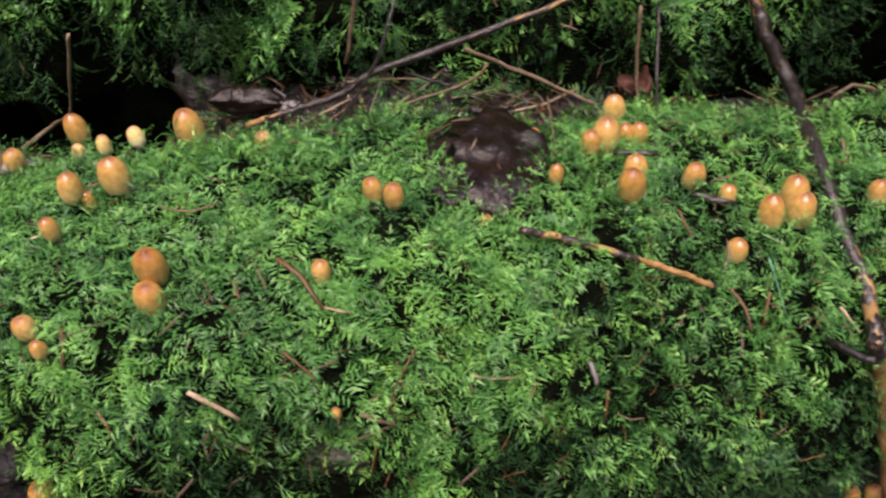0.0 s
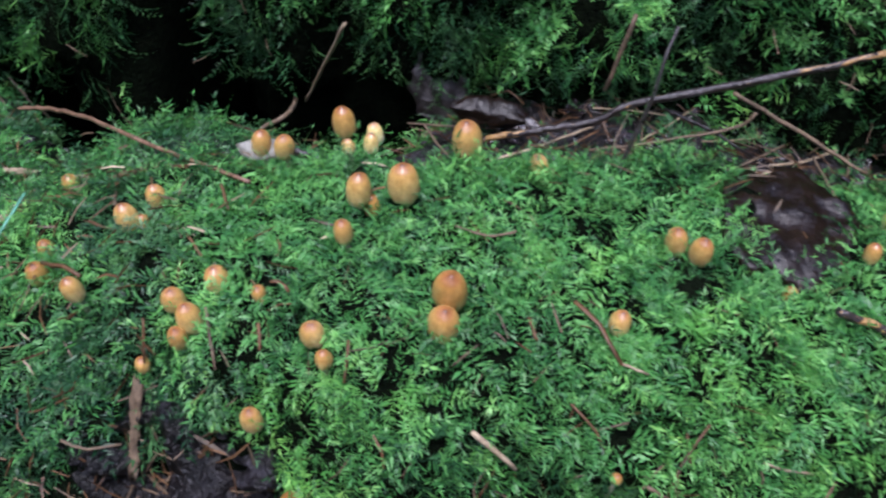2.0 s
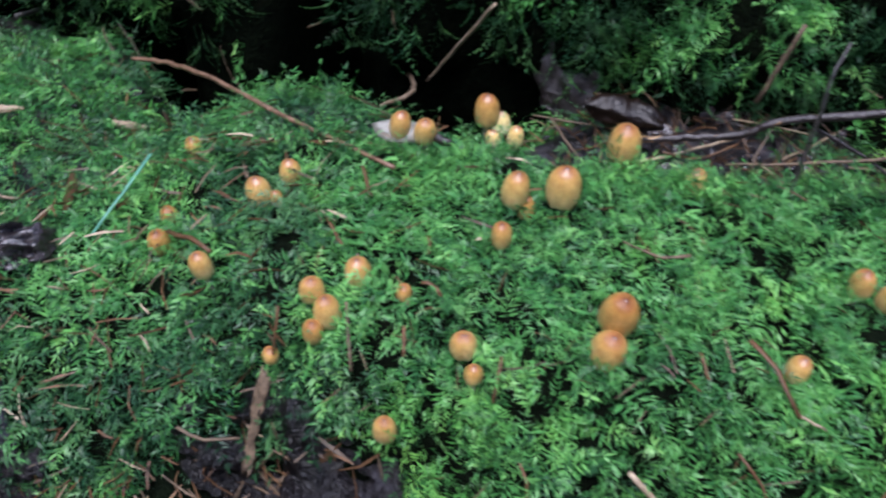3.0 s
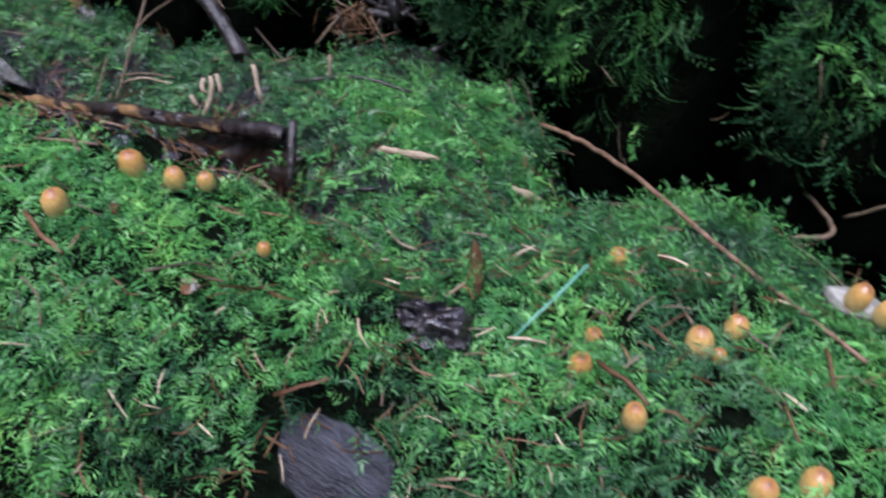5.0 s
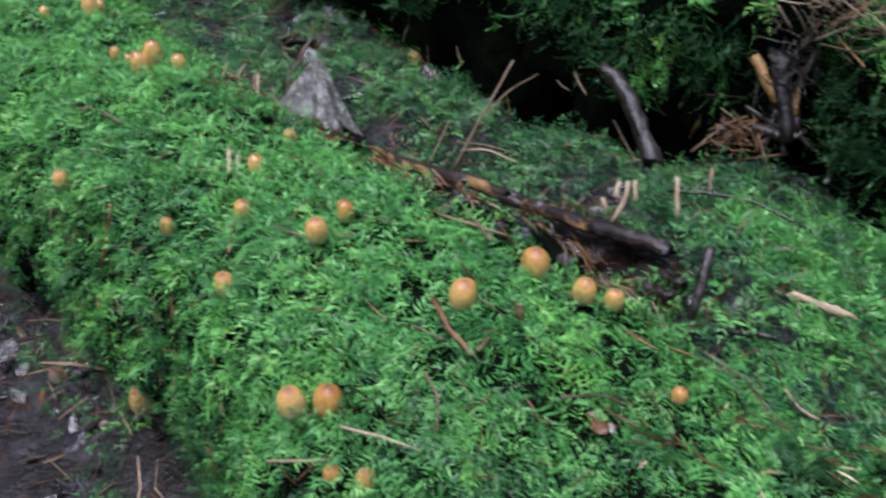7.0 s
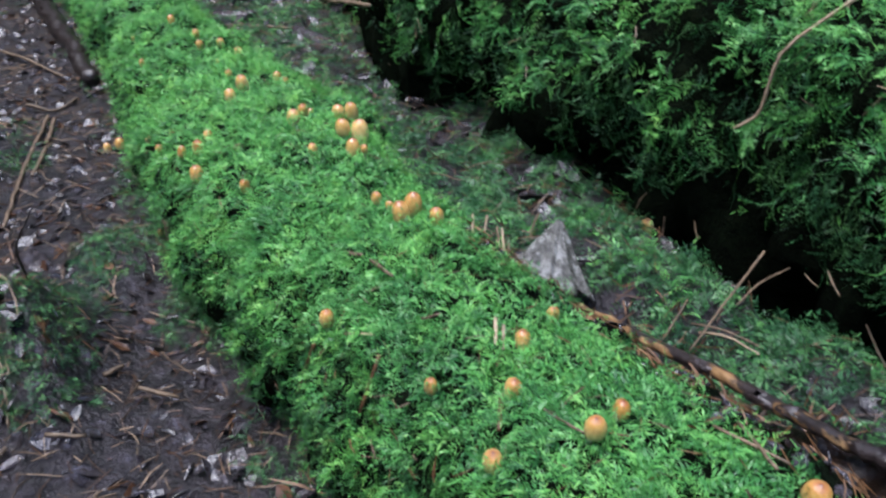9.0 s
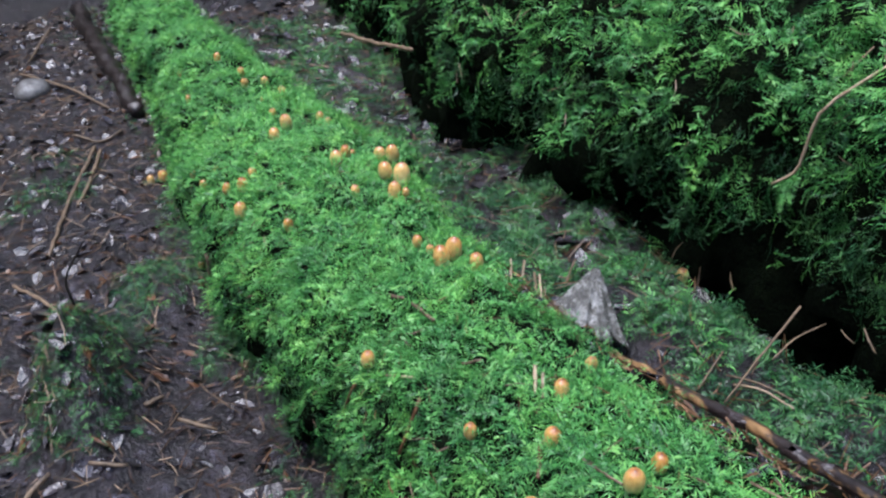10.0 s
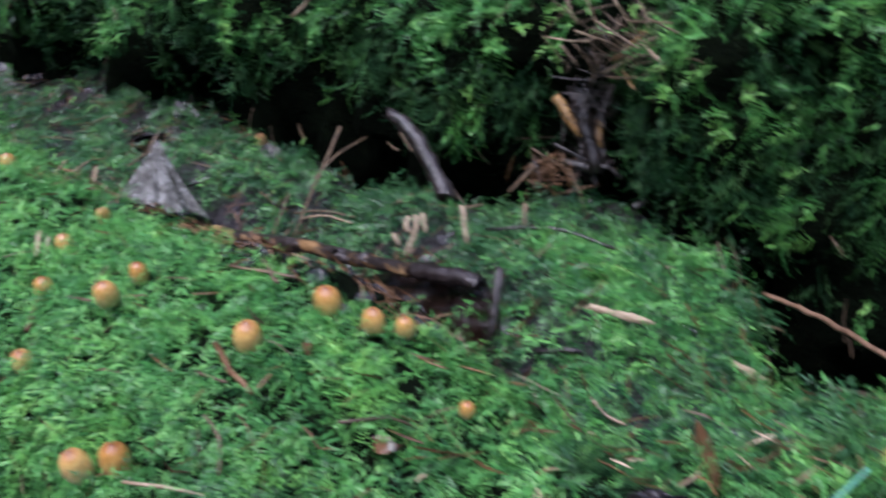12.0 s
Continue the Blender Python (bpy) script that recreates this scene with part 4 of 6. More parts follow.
stick([(0.116, 0.317, 0.170), (0.114, 0.304, 0.147)], 0.0011, NEEDLE, "brown dead needle caught in the moss", "needle", group="dead needles on the moss")
stick([(0.215, 0.407, 0.172), (0.227, 0.391, 0.166), (0.229, 0.374, 0.159)], 0.0014, NEEDLE, "brown dead needle caught in the moss", "needle", group="dead needles on the moss")
stick([(0.246, 0.404, 0.169), (0.241, 0.384, 0.152)], 0.0014, NEEDLE, "brown dead needle caught in the moss", "needle", group="dead needles on the moss")
stick([(0.179, 0.458, 0.205), (0.186, 0.431, 0.203)], 0.0010, NEEDLE, "brown dead needle caught in the moss", "needle", group="dead needles on the moss")
stick([(-0.031, 0.313, 0.216), (-0.026, 0.297, 0.204)], 0.0009, NEEDLE, "brown dead needle caught in the moss", "needle", group="dead needles on the moss")
stick([(-0.137, 0.344, 0.267), (-0.130, 0.330, 0.264)], 0.0012, NEEDLE, "brown dead needle caught in the moss", "needle", group="dead needles on the moss")
stick([(-0.369, 0.366, 0.268), (-0.353, 0.351, 0.266)], 0.0010, NEEDLE, "brown dead needle caught in the moss", "needle", group="dead needles on the moss")
stick([(-0.241, 0.306, 0.267), (-0.239, 0.284, 0.253)], 0.0010, NEEDLE, "brown dead needle caught in the moss", "needle", group="dead needles on the moss")
stick([(-0.372, 0.299, 0.263), (-0.369, 0.280, 0.240)], 0.0010, NEEDLE, "brown dead needle caught in the moss", "needle", group="dead needles on the moss")
stick([(-0.366, 0.418, 0.264), (-0.351, 0.394, 0.266)], 0.0012, NEEDLE, "brown dead needle caught in the moss", "needle", group="dead needles on the moss")
stick([(-0.298, 0.306, 0.269), (-0.293, 0.291, 0.262)], 0.0011, NEEDLE, "brown dead needle caught in the moss", "needle", group="dead needles on the moss")
stick([(-1.328, 0.934, -0.228), (-1.187, 0.864, -0.209)], 0.0033, NEEDLE, "brown dead needle caught in the moss", "needle", group="dead needles on the moss")
stick([(-1.139, 0.087, 0.141), (-1.124, 0.059, 0.090)], 0.0019, NEEDLE, "brown dead needle caught in the moss", "needle", group="dead needles on the moss")
stick([(-1.247, 0.051, 0.069), (-1.275, 0.029, -0.027)], 0.0020, NEEDLE, "brown dead needle caught in the moss", "needle", group="dead needles on the moss")
stick([(-0.085, 0.299, 0.226), (-0.068, 0.305, 0.230)], 0.0009, TWIG, "thin dry brown twig lying on the moss", "twig", group="small twigs on the moss")
stick([(0.019, 0.310, 0.202), (0.033, 0.310, 0.197), (0.051, 0.313, 0.194)], 0.0009, PALE, "pale dry twig lying on the moss", "twig", group="small twigs on the moss")
stick([(-0.052, 0.276, 0.209), (-0.031, 0.278, 0.189)], 0.0014, TWIG, "thin dry brown twig lying on the moss", "twig", group="small twigs on the moss")
stick([(-0.069, 0.273, 0.173), (-0.035, 0.278, 0.189)], 0.0011, TWIG, "thin dry brown twig lying on the moss", "twig", group="small twigs on the moss")
stick([(-0.148, 0.265, 0.216), (-0.154, 0.256, 0.206), (-0.151, 0.248, 0.197)], 0.0009, TWIG, "thin dry brown twig lying on the moss", "twig", group="small twigs on the moss")
stick([(0.305, 0.404, 0.149), (0.318, 0.385, 0.140)], 0.0014, PALE, "pale dry twig lying on the moss", "twig", group="small twigs on the moss")
stick([(0.010, 0.259, 0.138), (0.024, 0.269, 0.147)], 0.0011, TWIG, "thin dry brown twig lying on the moss", "twig", group="small twigs on the moss")
stick([(-0.174, 0.229, 0.180), (-0.161, 0.238, 0.192)], 0.0012, TWIG, "thin dry brown twig lying on the moss", "twig", group="small twigs on the moss")
stick([(-0.182, 0.388, 0.288), (-0.169, 0.390, 0.283), (-0.154, 0.399, 0.282)], 0.0008, TWIG, "thin dry brown twig lying on the moss", "twig", group="small twigs on the moss")
stick([(0.092, 0.685, 0.125), (0.089, 0.524, 0.202)], 0.0013, TWIG, "thin dry brown twig lying on the moss", "twig", group="small twigs on the moss")
stick([(0.066, 0.680, 0.110), (0.076, 0.657, 0.098)], 0.0018, TWIG, "thin dry brown twig lying on the moss", "twig", group="small twigs on the moss")
stick([(0.335, 0.558, 0.182), (0.336, 0.532, 0.176)], 0.0013, TWIG, "thin dry brown twig lying on the moss", "twig", group="small twigs on the moss")
stick([(0.246, 0.491, 0.199), (0.256, 0.483, 0.195)], 0.0016, TWIG, "thin dry brown twig lying on the moss", "twig", group="small twigs on the moss")
stick([(0.373, 0.685, 0.109), (0.397, 0.694, 0.126), (0.431, 0.693, 0.114)], 0.0022, TWIG, "thin dry brown twig lying on the moss", "twig", group="small twigs on the moss")
stick([(-0.335, 0.312, 0.267), (-0.321, 0.281, 0.247)], 0.0010, TWIG, "thin dry brown twig lying on the moss", "twig", group="small twigs on the moss")
stick([(-0.411, 0.232, 0.214), (-0.395, 0.232, 0.208), (-0.376, 0.240, 0.207)], 0.0011, TWIG, "thin dry brown twig lying on the moss", "twig", group="small twigs on the moss")
stick([(-0.489, 0.465, 0.196), (-0.435, 0.389, 0.258)], 0.0013, TWIG, "thin dry brown twig lying on the moss", "twig", group="small twigs on the moss")
stick([(-0.375, 0.269, 0.223), (-0.358, 0.250, 0.199)], 0.0011, TWIG, "thin dry brown twig lying on the moss", "twig", group="small twigs on the moss")
stick([(-0.193, 0.394, 0.284), (-0.172, 0.391, 0.282), (-0.154, 0.394, 0.286)], 0.0008, TWIG, "thin dry brown twig lying on the moss", "twig", group="small twigs on the moss")
stick([(-0.821, 0.180, 0.239), (-0.800, 0.188, 0.241)], 0.0012, TWIG, "thin dry brown twig lying on the moss", "twig", group="small twigs on the moss")
stick([(-0.792, 0.167, 0.236), (-0.774, 0.165, 0.233), (-0.758, 0.153, 0.226)], 0.0010, TWIG, "thin dry brown twig lying on the moss", "twig", group="small twigs on the moss")
stick([(-0.797, 0.113, 0.219), (-0.778, 0.128, 0.219), (-0.759, 0.142, 0.217)], 0.0012, PALE, "pale dry twig lying on the moss", "twig", group="small twigs on the moss")
stick([(-0.819, 0.073, 0.189), (-0.789, 0.097, 0.208)], 0.0011, PALE, "pale dry twig lying on the moss", "twig", group="small twigs on the moss")
stick([(-0.729, 0.217, 0.243), (-0.721, 0.246, 0.229), (-0.711, 0.261, 0.214)], 0.0010, TWIG, "thin dry brown twig lying on the moss", "twig", group="small twigs on the moss")
stick([(-0.688, 0.400, 0.147), (-0.672, 0.398, 0.143), (-0.658, 0.401, 0.144)], 0.0014, PALE, "pale dry twig lying on the moss", "twig", group="small twigs on the moss")
stick([(-0.606, 0.281, 0.230), (-0.597, 0.273, 0.229), (-0.586, 0.269, 0.229)], 0.0009, PALE, "pale dry twig lying on the moss", "twig", group="small twigs on the moss")
stick([(-1.178, 0.467, 0.031), (-1.157, 0.424, 0.005)], 0.0013, TWIG, "thin dry brown twig lying on the moss", "twig", group="small twigs on the moss")
stick([(-1.149, 0.453, 0.025), (-1.113, 0.467, 0.041), (-1.067, 0.478, 0.052)], 0.0014, TWIG, "pale dry twig lying on the moss", "twig", group="small twigs on the moss")
stick([(-0.882, 0.539, 0.139), (-0.866, 0.519, 0.132)], 0.0021, TWIG, "thin dry brown twig lying on the moss", "twig", group="small twigs on the moss")
stick([(-0.936, 0.917, -0.170), (-0.885, 0.927, -0.165)], 0.0029, TWIG, "thin dry brown twig lying on the moss", "twig", group="small twigs on the moss")
stick([(-0.743, 0.567, 0.131), (-0.847, 0.914, -0.161)], 0.0023, TWIG, "thin dry brown twig lying on the moss", "twig", group="small twigs on the moss")
stick([(-0.943, 0.954, -0.153), (-0.873, 0.924, -0.164)], 0.0023, TWIG, "thin dry brown twig lying on the moss", "twig", group="small twigs on the moss")
stick([(-0.900, 0.254, 0.228), (-0.846, 0.271, 0.242)], 0.0013, TWIG, "thin dry brown twig lying on the moss", "twig", group="small twigs on the moss")
stick([(-0.901, 0.278, 0.219), (-0.841, 0.254, 0.252)], 0.0015, TWIG, "thin dry brown twig lying on the moss", "twig", group="small twigs on the moss")
stick([(-0.971, 0.160, 0.211), (-0.924, 0.162, 0.240)], 0.0011, TWIG, "thin dry brown twig lying on the moss", "twig", group="small twigs on the moss")
stick([(-1.377, 0.330, 0.035), (-1.306, 0.297, 0.060)], 0.0016, PALE, "pale dry twig lying on the moss", "twig", group="small twigs on the moss")
stick([(-1.40, 0.335, 0.020), (-1.323, 0.300, 0.050)], 0.0016, TWIG, "thin dry brown twig lying on the moss", "twig", group="small twigs on the moss")
stick([(-1.425, 0.312, 0.030), (-1.345, 0.275, 0.070)], 0.0016, PALE, "pale dry twig lying on the moss", "twig", group="small twigs on the moss")
stick([(-1.45, 0.345, 0.000), (-1.365, 0.300, 0.050)], 0.0018, PALE, "pale dry twig lying on the moss", "twig", group="small twigs on the moss")
stick([(-1.130, 0.448, 0.030), (-1.102, 0.461, 0.044), (-1.062, 0.469, 0.052)], 0.0015, PALE, "pale dry twig lying on the moss", "twig", group="small twigs on the moss")
stick([(-1.46, 0.43, -0.030), (-1.36, 0.36, 0.030)], 0.0016, TWIG, "thin dry brown twig lying on the moss", "twig", group="small twigs on the moss")
stick([(-1.349, 0.107, 0.097), (-1.293, 0.123, 0.128)], 0.0022, TWIG, "thin dry brown twig lying on the moss", "twig", group="small twigs on the moss")
stick([(-1.280, 0.128, 0.129), (-1.225, 0.133, 0.150)], 0.0021, TWIG, "thin dry brown twig lying on the moss", "twig", group="small twigs on the moss")
stick([(-0.973, 0.160, 0.212), (-0.964, 0.170, 0.208)], 0.0014, TWIG, "thin dry brown twig lying on the moss", "twig", group="small twigs on the moss")
stick([(-1.219, 0.078, 0.098), (-1.175, 0.094, 0.131)], 0.0015, PALE, "pale dry twig lying on the moss", "twig", group="small twigs on the moss")
stick([(-1.156, 0.135, 0.152), (-1.137, 0.147, 0.170)], 0.0017, TWIG, "thin dry brown twig lying on the moss", "twig", group="small twigs on the moss")
stick([(0.103, 0.333, 0.183), (0.108, 0.320, 0.173)], 0.0021, GREY, "small grey wood splinter in the moss", "splinter")
stick([(-1.098, 0.190, 0.174), (-1.068, 0.175, 0.178)], 0.0017, PALE, "upright pale splinter standing in moss", "splinter")
stick([(-1.108, 0.187, 0.176), (-1.075, 0.171, 0.179)], 0.0018, PALE, "upright pale splinter standing in moss", "splinter")
stick([(-1.024, 0.153, 0.182), (-0.982, 0.128, 0.193)], 0.0021, NEEDLE, "brown withered stem below a mushroom", "stem")
stick([(-2.812, -0.238, -0.448), (-2.515, -0.304, -0.412), (-2.267, -0.350, -0.387)], 0.0050, TWIG, "dry twig lying on the forest floor", "twig", group="twigs on the forest floor")
stick([(-2.804, -0.226, -0.455), (-2.600, -0.259, -0.428), (-2.486, -0.287, -0.413)], 0.0050, TWIG, "dry twig lying on the forest floor", "twig", group="twigs on the forest floor")
stick([(-2.981, -0.297, -0.492), (-2.960, -0.230, -0.514), (-2.996, -0.166, -0.512)], 0.0050, TWIG, "dry twig lying on the forest floor", "twig", group="twigs on the forest floor")
stick([(-2.105, -0.400, -0.325), (-1.979, -0.330, -0.296), (-1.862, -0.283, -0.282)], 0.0040, TWIG, "dry twig lying on the forest floor", "twig", group="twigs on the forest floor")
stick([(-3.639, -0.457, -0.577), (-3.403, -0.308, -0.546), (-3.192, -0.193, -0.535)], 0.0050, TWIG, "dry twig lying on the forest floor", "twig", group="twigs on the forest floor")
stick([(-4.108, -0.357, -0.614), (-3.732, -0.431, -0.582)], 0.0050, TWIG, "dry twig lying on the forest floor", "twig", group="twigs on the forest floor")
stick([(-2.538, 0.383, -0.122), (-2.282, 0.391, -0.041), (-2.117, 0.416, 0.010)], 0.0050, TWIG, "dry twig lying on the forest floor", "twig", group="twigs on the forest floor")
stick([(-2.893, 0.317, -0.349), (-2.752, 0.441, -0.321)], 0.0050, TWIG, "dry twig lying on the forest floor", "twig", group="twigs on the forest floor")
stick([(-1.509, -0.144, -0.180), (-1.485, -0.097, -0.196)], 0.0035, TWIG, "dry twig lying on the forest floor", "twig", group="twigs on the forest floor")
stick([(-1.404, -0.250, -0.105), (-1.390, -0.207, -0.112)], 0.0030, TWIG, "dry twig lying on the forest floor", "twig", group="twigs on the forest floor")
stick([(-1.585, -0.188, -0.211), (-1.598, -0.160, -0.217)], 0.0037, TWIG, "dry twig lying on the forest floor", "twig", group="twigs on the forest floor")
stick([(-1.441, -0.356, -0.187), (-1.466, -0.310, -0.171)], 0.0043, TWIG, "dry twig lying on the forest floor", "twig", group="twigs on the forest floor")
stick([(-1.925, -0.047, -0.220), (-1.911, -0.049, -0.273)], 0.0045, TWIG, "dry twig lying on the forest floor", "twig", group="twigs on the forest floor")
stick([(0.242, 0.415, 0.196), (0.252, 0.404, 0.174), (0.261, 0.392, 0.152)], 0.0015, GRASS, "green grass blade growing out of the moss", "grass blade", flat=0.25)
stick([(-0.510, 0.394, 0.250), (-0.515, 0.361, 0.242), (-0.520, 0.329, 0.234)], 0.0013, GRASS, "blue-green grass blade growing out of the moss", "grass blade", flat=0.3)
stick([(-0.663, 0.583, 0.145), (-0.609, 0.562, 0.171), (-0.549, 0.533, 0.195), (-0.435, 0.468, 0.236), (-0.345, 0.420, 0.268)], 0.0021, RUSTY, "long bent orange-brown twig lying over the moss", "twig")
stick([(-0.467, 0.338, 0.248), (-0.446, 0.332, 0.256), (-0.428, 0.324, 0.260)], 0.0018, NEEDLE, "red-brown leaf stalk with a pale tip", "leaf stalk")
stick([(-0.295, 0.327, 0.284), (-0.289, 0.327, 0.284), (-0.282, 0.323, 0.282)], 0.0015, NEEDLE, "small curled orange leaf on the moss", "leaf", flat=0.4)
peeling_stick([(-1.305, 0.371, -0.035), (-1.175, 0.384, 0.018), (-1.057, 0.398, 0.067), (-0.971, 0.404, 0.099), (-0.890, 0.412, 0.131), (-0.823, 0.419, 0.158)], 0.0079, [(0.0, 0.37), (0.42, 0.52), (0.59, 0.64), (0.68, 0.77)], "thick stick with patches of black bark and ochre wood", MOTTLED)
stick([(-1.140, 0.522, 0.113), (-1.127, 0.469, 0.064), (-1.115, 0.426, 0.024)], 0.0014, TWIG, "tan twig leaning over the thick stick", "twig")
stick([(-1.088, 0.447, 0.108), (-1.104, 0.487, 0.109), (-1.114, 0.536, 0.105)], 0.0010, TWIG, "thin forked side twig", "twig")
striped_stub([(-0.921, 0.418, 0.272), (-0.907, 0.422, 0.266), (-0.887, 0.422, 0.252), (-0.865, 0.418, 0.236), (-0.852, 0.415, 0.226)], 0.0068, "upright rotten wood stub with a pale stripe, moss at its foot")
stick([(-0.935, 0.635, 0.190), (-0.897, 0.631, 0.163)], 0.0054, BARE, "broken tan wood splinter under the log", "splinter")
stick([(-0.892, 0.652, 0.174), (-0.878, 0.638, 0.156)], 0.0036, BARE, "broken tan wood splinter under the log", "splinter")
stick([(-0.988, 1.022, -0.130), (-0.818, 0.619, 0.128)], 0.0028, GREY, "grey twig sticking out of the hollow", "twig")
stick([(-0.771, 0.390, 0.224), (-0.759, 0.373, 0.206), (-0.750, 0.358, 0.190)], 0.0040, BARK, "dark rotten stump standing in the gully", "stump")
stick([(-0.791, 0.390, 0.124), (-0.750, 0.402, 0.148), (-0.713, 0.415, 0.165)], 0.0024, BARK, "dark twig lying beside the stump", "twig")
stick([(-0.891, 0.496, 0.128), (-0.841, 0.530, 0.139), (-0.786, 0.550, 0.137)], 0.0019, BARK, "thin dark twig lying over moss", "twig")
stick([(-0.827, 0.198, 0.247), (-0.802, 0.193, 0.247), (-0.776, 0.191, 0.249)], 0.0019, NEEDLE, "red-brown leaf stalk lying on moss", "leaf stalk")
stick([(-0.611, 0.211, 0.224), (-0.599, 0.223, 0.231), (-0.587, 0.235, 0.237)], 0.0018, LEAF, "long brown leaf strip on moss", "leaf", flat=0.3)
stick([(-0.840, 0.352, 0.237), (-0.833, 0.350, 0.231)], 0.0020, PALE, "curled white bark strip", "bark strip", flat=0.6, group="curled bark strips")
stick([(-0.839, 0.366, 0.245), (-0.837, 0.360, 0.240), (-0.832, 0.361, 0.237)], 0.0020, PALE, "curled white bark strip", "bark strip", flat=0.6, group="curled bark strips")
stick([(-0.836, 0.370, 0.246), (-0.829, 0.361, 0.235), (-0.826, 0.349, 0.226)], 0.0020, PALE, "curled white bark strip", "bark strip", flat=0.6, group="curled bark strips")
stick([(-0.833, 0.374, 0.247), (-0.825, 0.368, 0.237)], 0.0020, PALE, "curled white bark strip", "bark strip", flat=0.6, group="curled bark strips")
stick([(-0.817, 0.397, 0.250), (-0.800, 0.385, 0.232)], 0.0020, PALE, "curled white bark strip", "bark strip", flat=0.6, group="curled bark strips")
stick([(-1.206, 0.629, 0.355), (-1.240, 0.587, 0.294), (-1.245, 0.578, 0.265), (-1.245, 0.571, 0.213), (-1.259, 0.554, 0.190)], 0.0021, PALE, "pale bent twig caught on the larger log", "twig")
stick([(-4.206, -0.258, -0.601), (-3.588, -0.178, -0.545), (-3.099, -0.119, -0.510)], 0.030, BARK, "dark dead branch lying beside the log", "branch", bumps=0.2)
stick([(-0.904, 0.618, 0.276), (-0.880, 0.643, 0.263)], 0.0010, PALE, "tan splinter in a heap of dry debris", "splinter", group="dry debris on the larger log")
stick([(-0.894, 0.631, 0.285), (-0.844, 0.632, 0.275)], 0.0013, TWIG, "tan splinter in a heap of dry debris", "splinter", group="dry debris on the larger log")
stick([(-0.880, 0.645, 0.245), (-0.857, 0.656, 0.279)], 0.0017, BARE, "tan splinter in a heap of dry debris", "splinter", group="dry debris on the larger log")
stick([(-0.881, 0.664, 0.277), (-0.813, 0.626, 0.312)], 0.0010, TWIG, "tan splinter in a heap of dry debris", "splinter", group="dry debris on the larger log")
stick([(-0.884, 0.637, 0.234), (-0.867, 0.662, 0.249)], 0.0013, PALE, "tan splinter in a heap of dry debris", "splinter", group="dry debris on the larger log")
stick([(-0.914, 0.612, 0.261), (-0.897, 0.617, 0.244)], 0.0017, TWIG, "tan splinter in a heap of dry debris", "splinter", group="dry debris on the larger log")
stick([(-0.874, 0.655, 0.234), (-0.805, 0.572, 0.278)], 0.0010, BARE, "tan splinter in a heap of dry debris", "splinter", group="dry debris on the larger log")
stick([(-0.889, 0.628, 0.224), (-0.885, 0.637, 0.253)], 0.0013, TWIG, "tan splinter in a heap of dry debris", "splinter", group="dry debris on the larger log")
stick([(-0.866, 0.663, 0.264), (-0.810, 0.609, 0.287)], 0.0017, PALE, "tan splinter in a heap of dry debris", "splinter", group="dry debris on the larger log")
stick([(-0.860, 0.661, 0.288), (-0.788, 0.596, 0.323)], 0.0010, TWIG, "tan splinter in a heap of dry debris", "splinter", group="dry debris on the larger log")
stick([(-0.925, 0.592, 0.155), (-0.893, 0.607, 0.138)], 0.0012, TWIG, "brown twig in the debris under the larger log", "twig", group="twigs under the larger log")
stick([(-0.921, 0.577, 0.139), (-0.906, 0.608, 0.151)], 0.0009, NEEDLE, "brown twig in the debris under the larger log", "twig", group="twigs under the larger log")
stick([(-0.900, 0.583, 0.126), (-0.920, 0.591, 0.149)], 0.0022, BARK, "brown twig in the debris under the larger log", "twig", group="twigs under the larger log")
stick([(-0.897, 0.610, 0.145), (-0.869, 0.606, 0.117)], 0.0012, TWIG, "brown twig in the debris under the larger log", "twig", group="twigs under the larger log")
stick([(-0.884, 0.632, 0.150), (-0.884, 0.601, 0.126)], 0.0009, NEEDLE, "brown twig in the debris under the larger log", "twig", group="twigs under the larger log")
stick([(-0.912, 0.610, 0.157), (-0.869, 0.633, 0.138)], 0.0022, BARK, "brown twig in the debris under the larger log", "twig", group="twigs under the larger log")
stick([(-0.891, 0.612, 0.140), (-0.860, 0.643, 0.138)], 0.0012, TWIG, "brown twig in the debris under the larger log", "twig", group="twigs under the larger log")
stick([(-0.914, 0.574, 0.131), (-0.888, 0.602, 0.131)], 0.0009, NEEDLE, "brown twig in the debris under the larger log", "twig", group="twigs under the larger log")
stick([(-0.893, 0.630, 0.157), (-0.880, 0.610, 0.130)], 0.0022, BARK, "brown twig in the debris under the larger log", "twig", group="twigs under the larger log")
stick([(-0.914, 0.592, 0.145), (-0.920, 0.557, 0.123)], 0.0012, TWIG, "brown twig in the debris under the larger log", "twig", group="twigs under the larger log")
stick([(-0.887, 0.590, 0.120), (-0.864, 0.624, 0.127)], 0.0009, NEEDLE, "brown twig in the debris under the larger log", "twig", group="twigs under the larger log")
stick([(-0.876, 0.636, 0.146), (-0.852, 0.643, 0.131)], 0.0022, BARK, "brown twig in the debris under the larger log", "twig", group="twigs under the larger log")
stick([(-0.919, 0.622, 0.301), (-0.912, 0.619, 0.292), (-0.903, 0.619, 0.282)], 0.0007, PALE, "thin tan twig in a heap of dry debris", "twig", group="dry debris on the larger log")
stick([(-0.827, 0.620, 0.283), (-0.844, 0.632, 0.262), (-0.864, 0.647, 0.236)], 0.0008, TWIG, "thin tan twig in a heap of dry debris", "twig", group="dry debris on the larger log")
stick([(-0.936, 0.614, 0.300), (-0.915, 0.620, 0.289), (-0.897, 0.625, 0.280)], 0.0005, TWIG, "thin tan twig in a heap of dry debris", "twig", group="dry debris on the larger log")
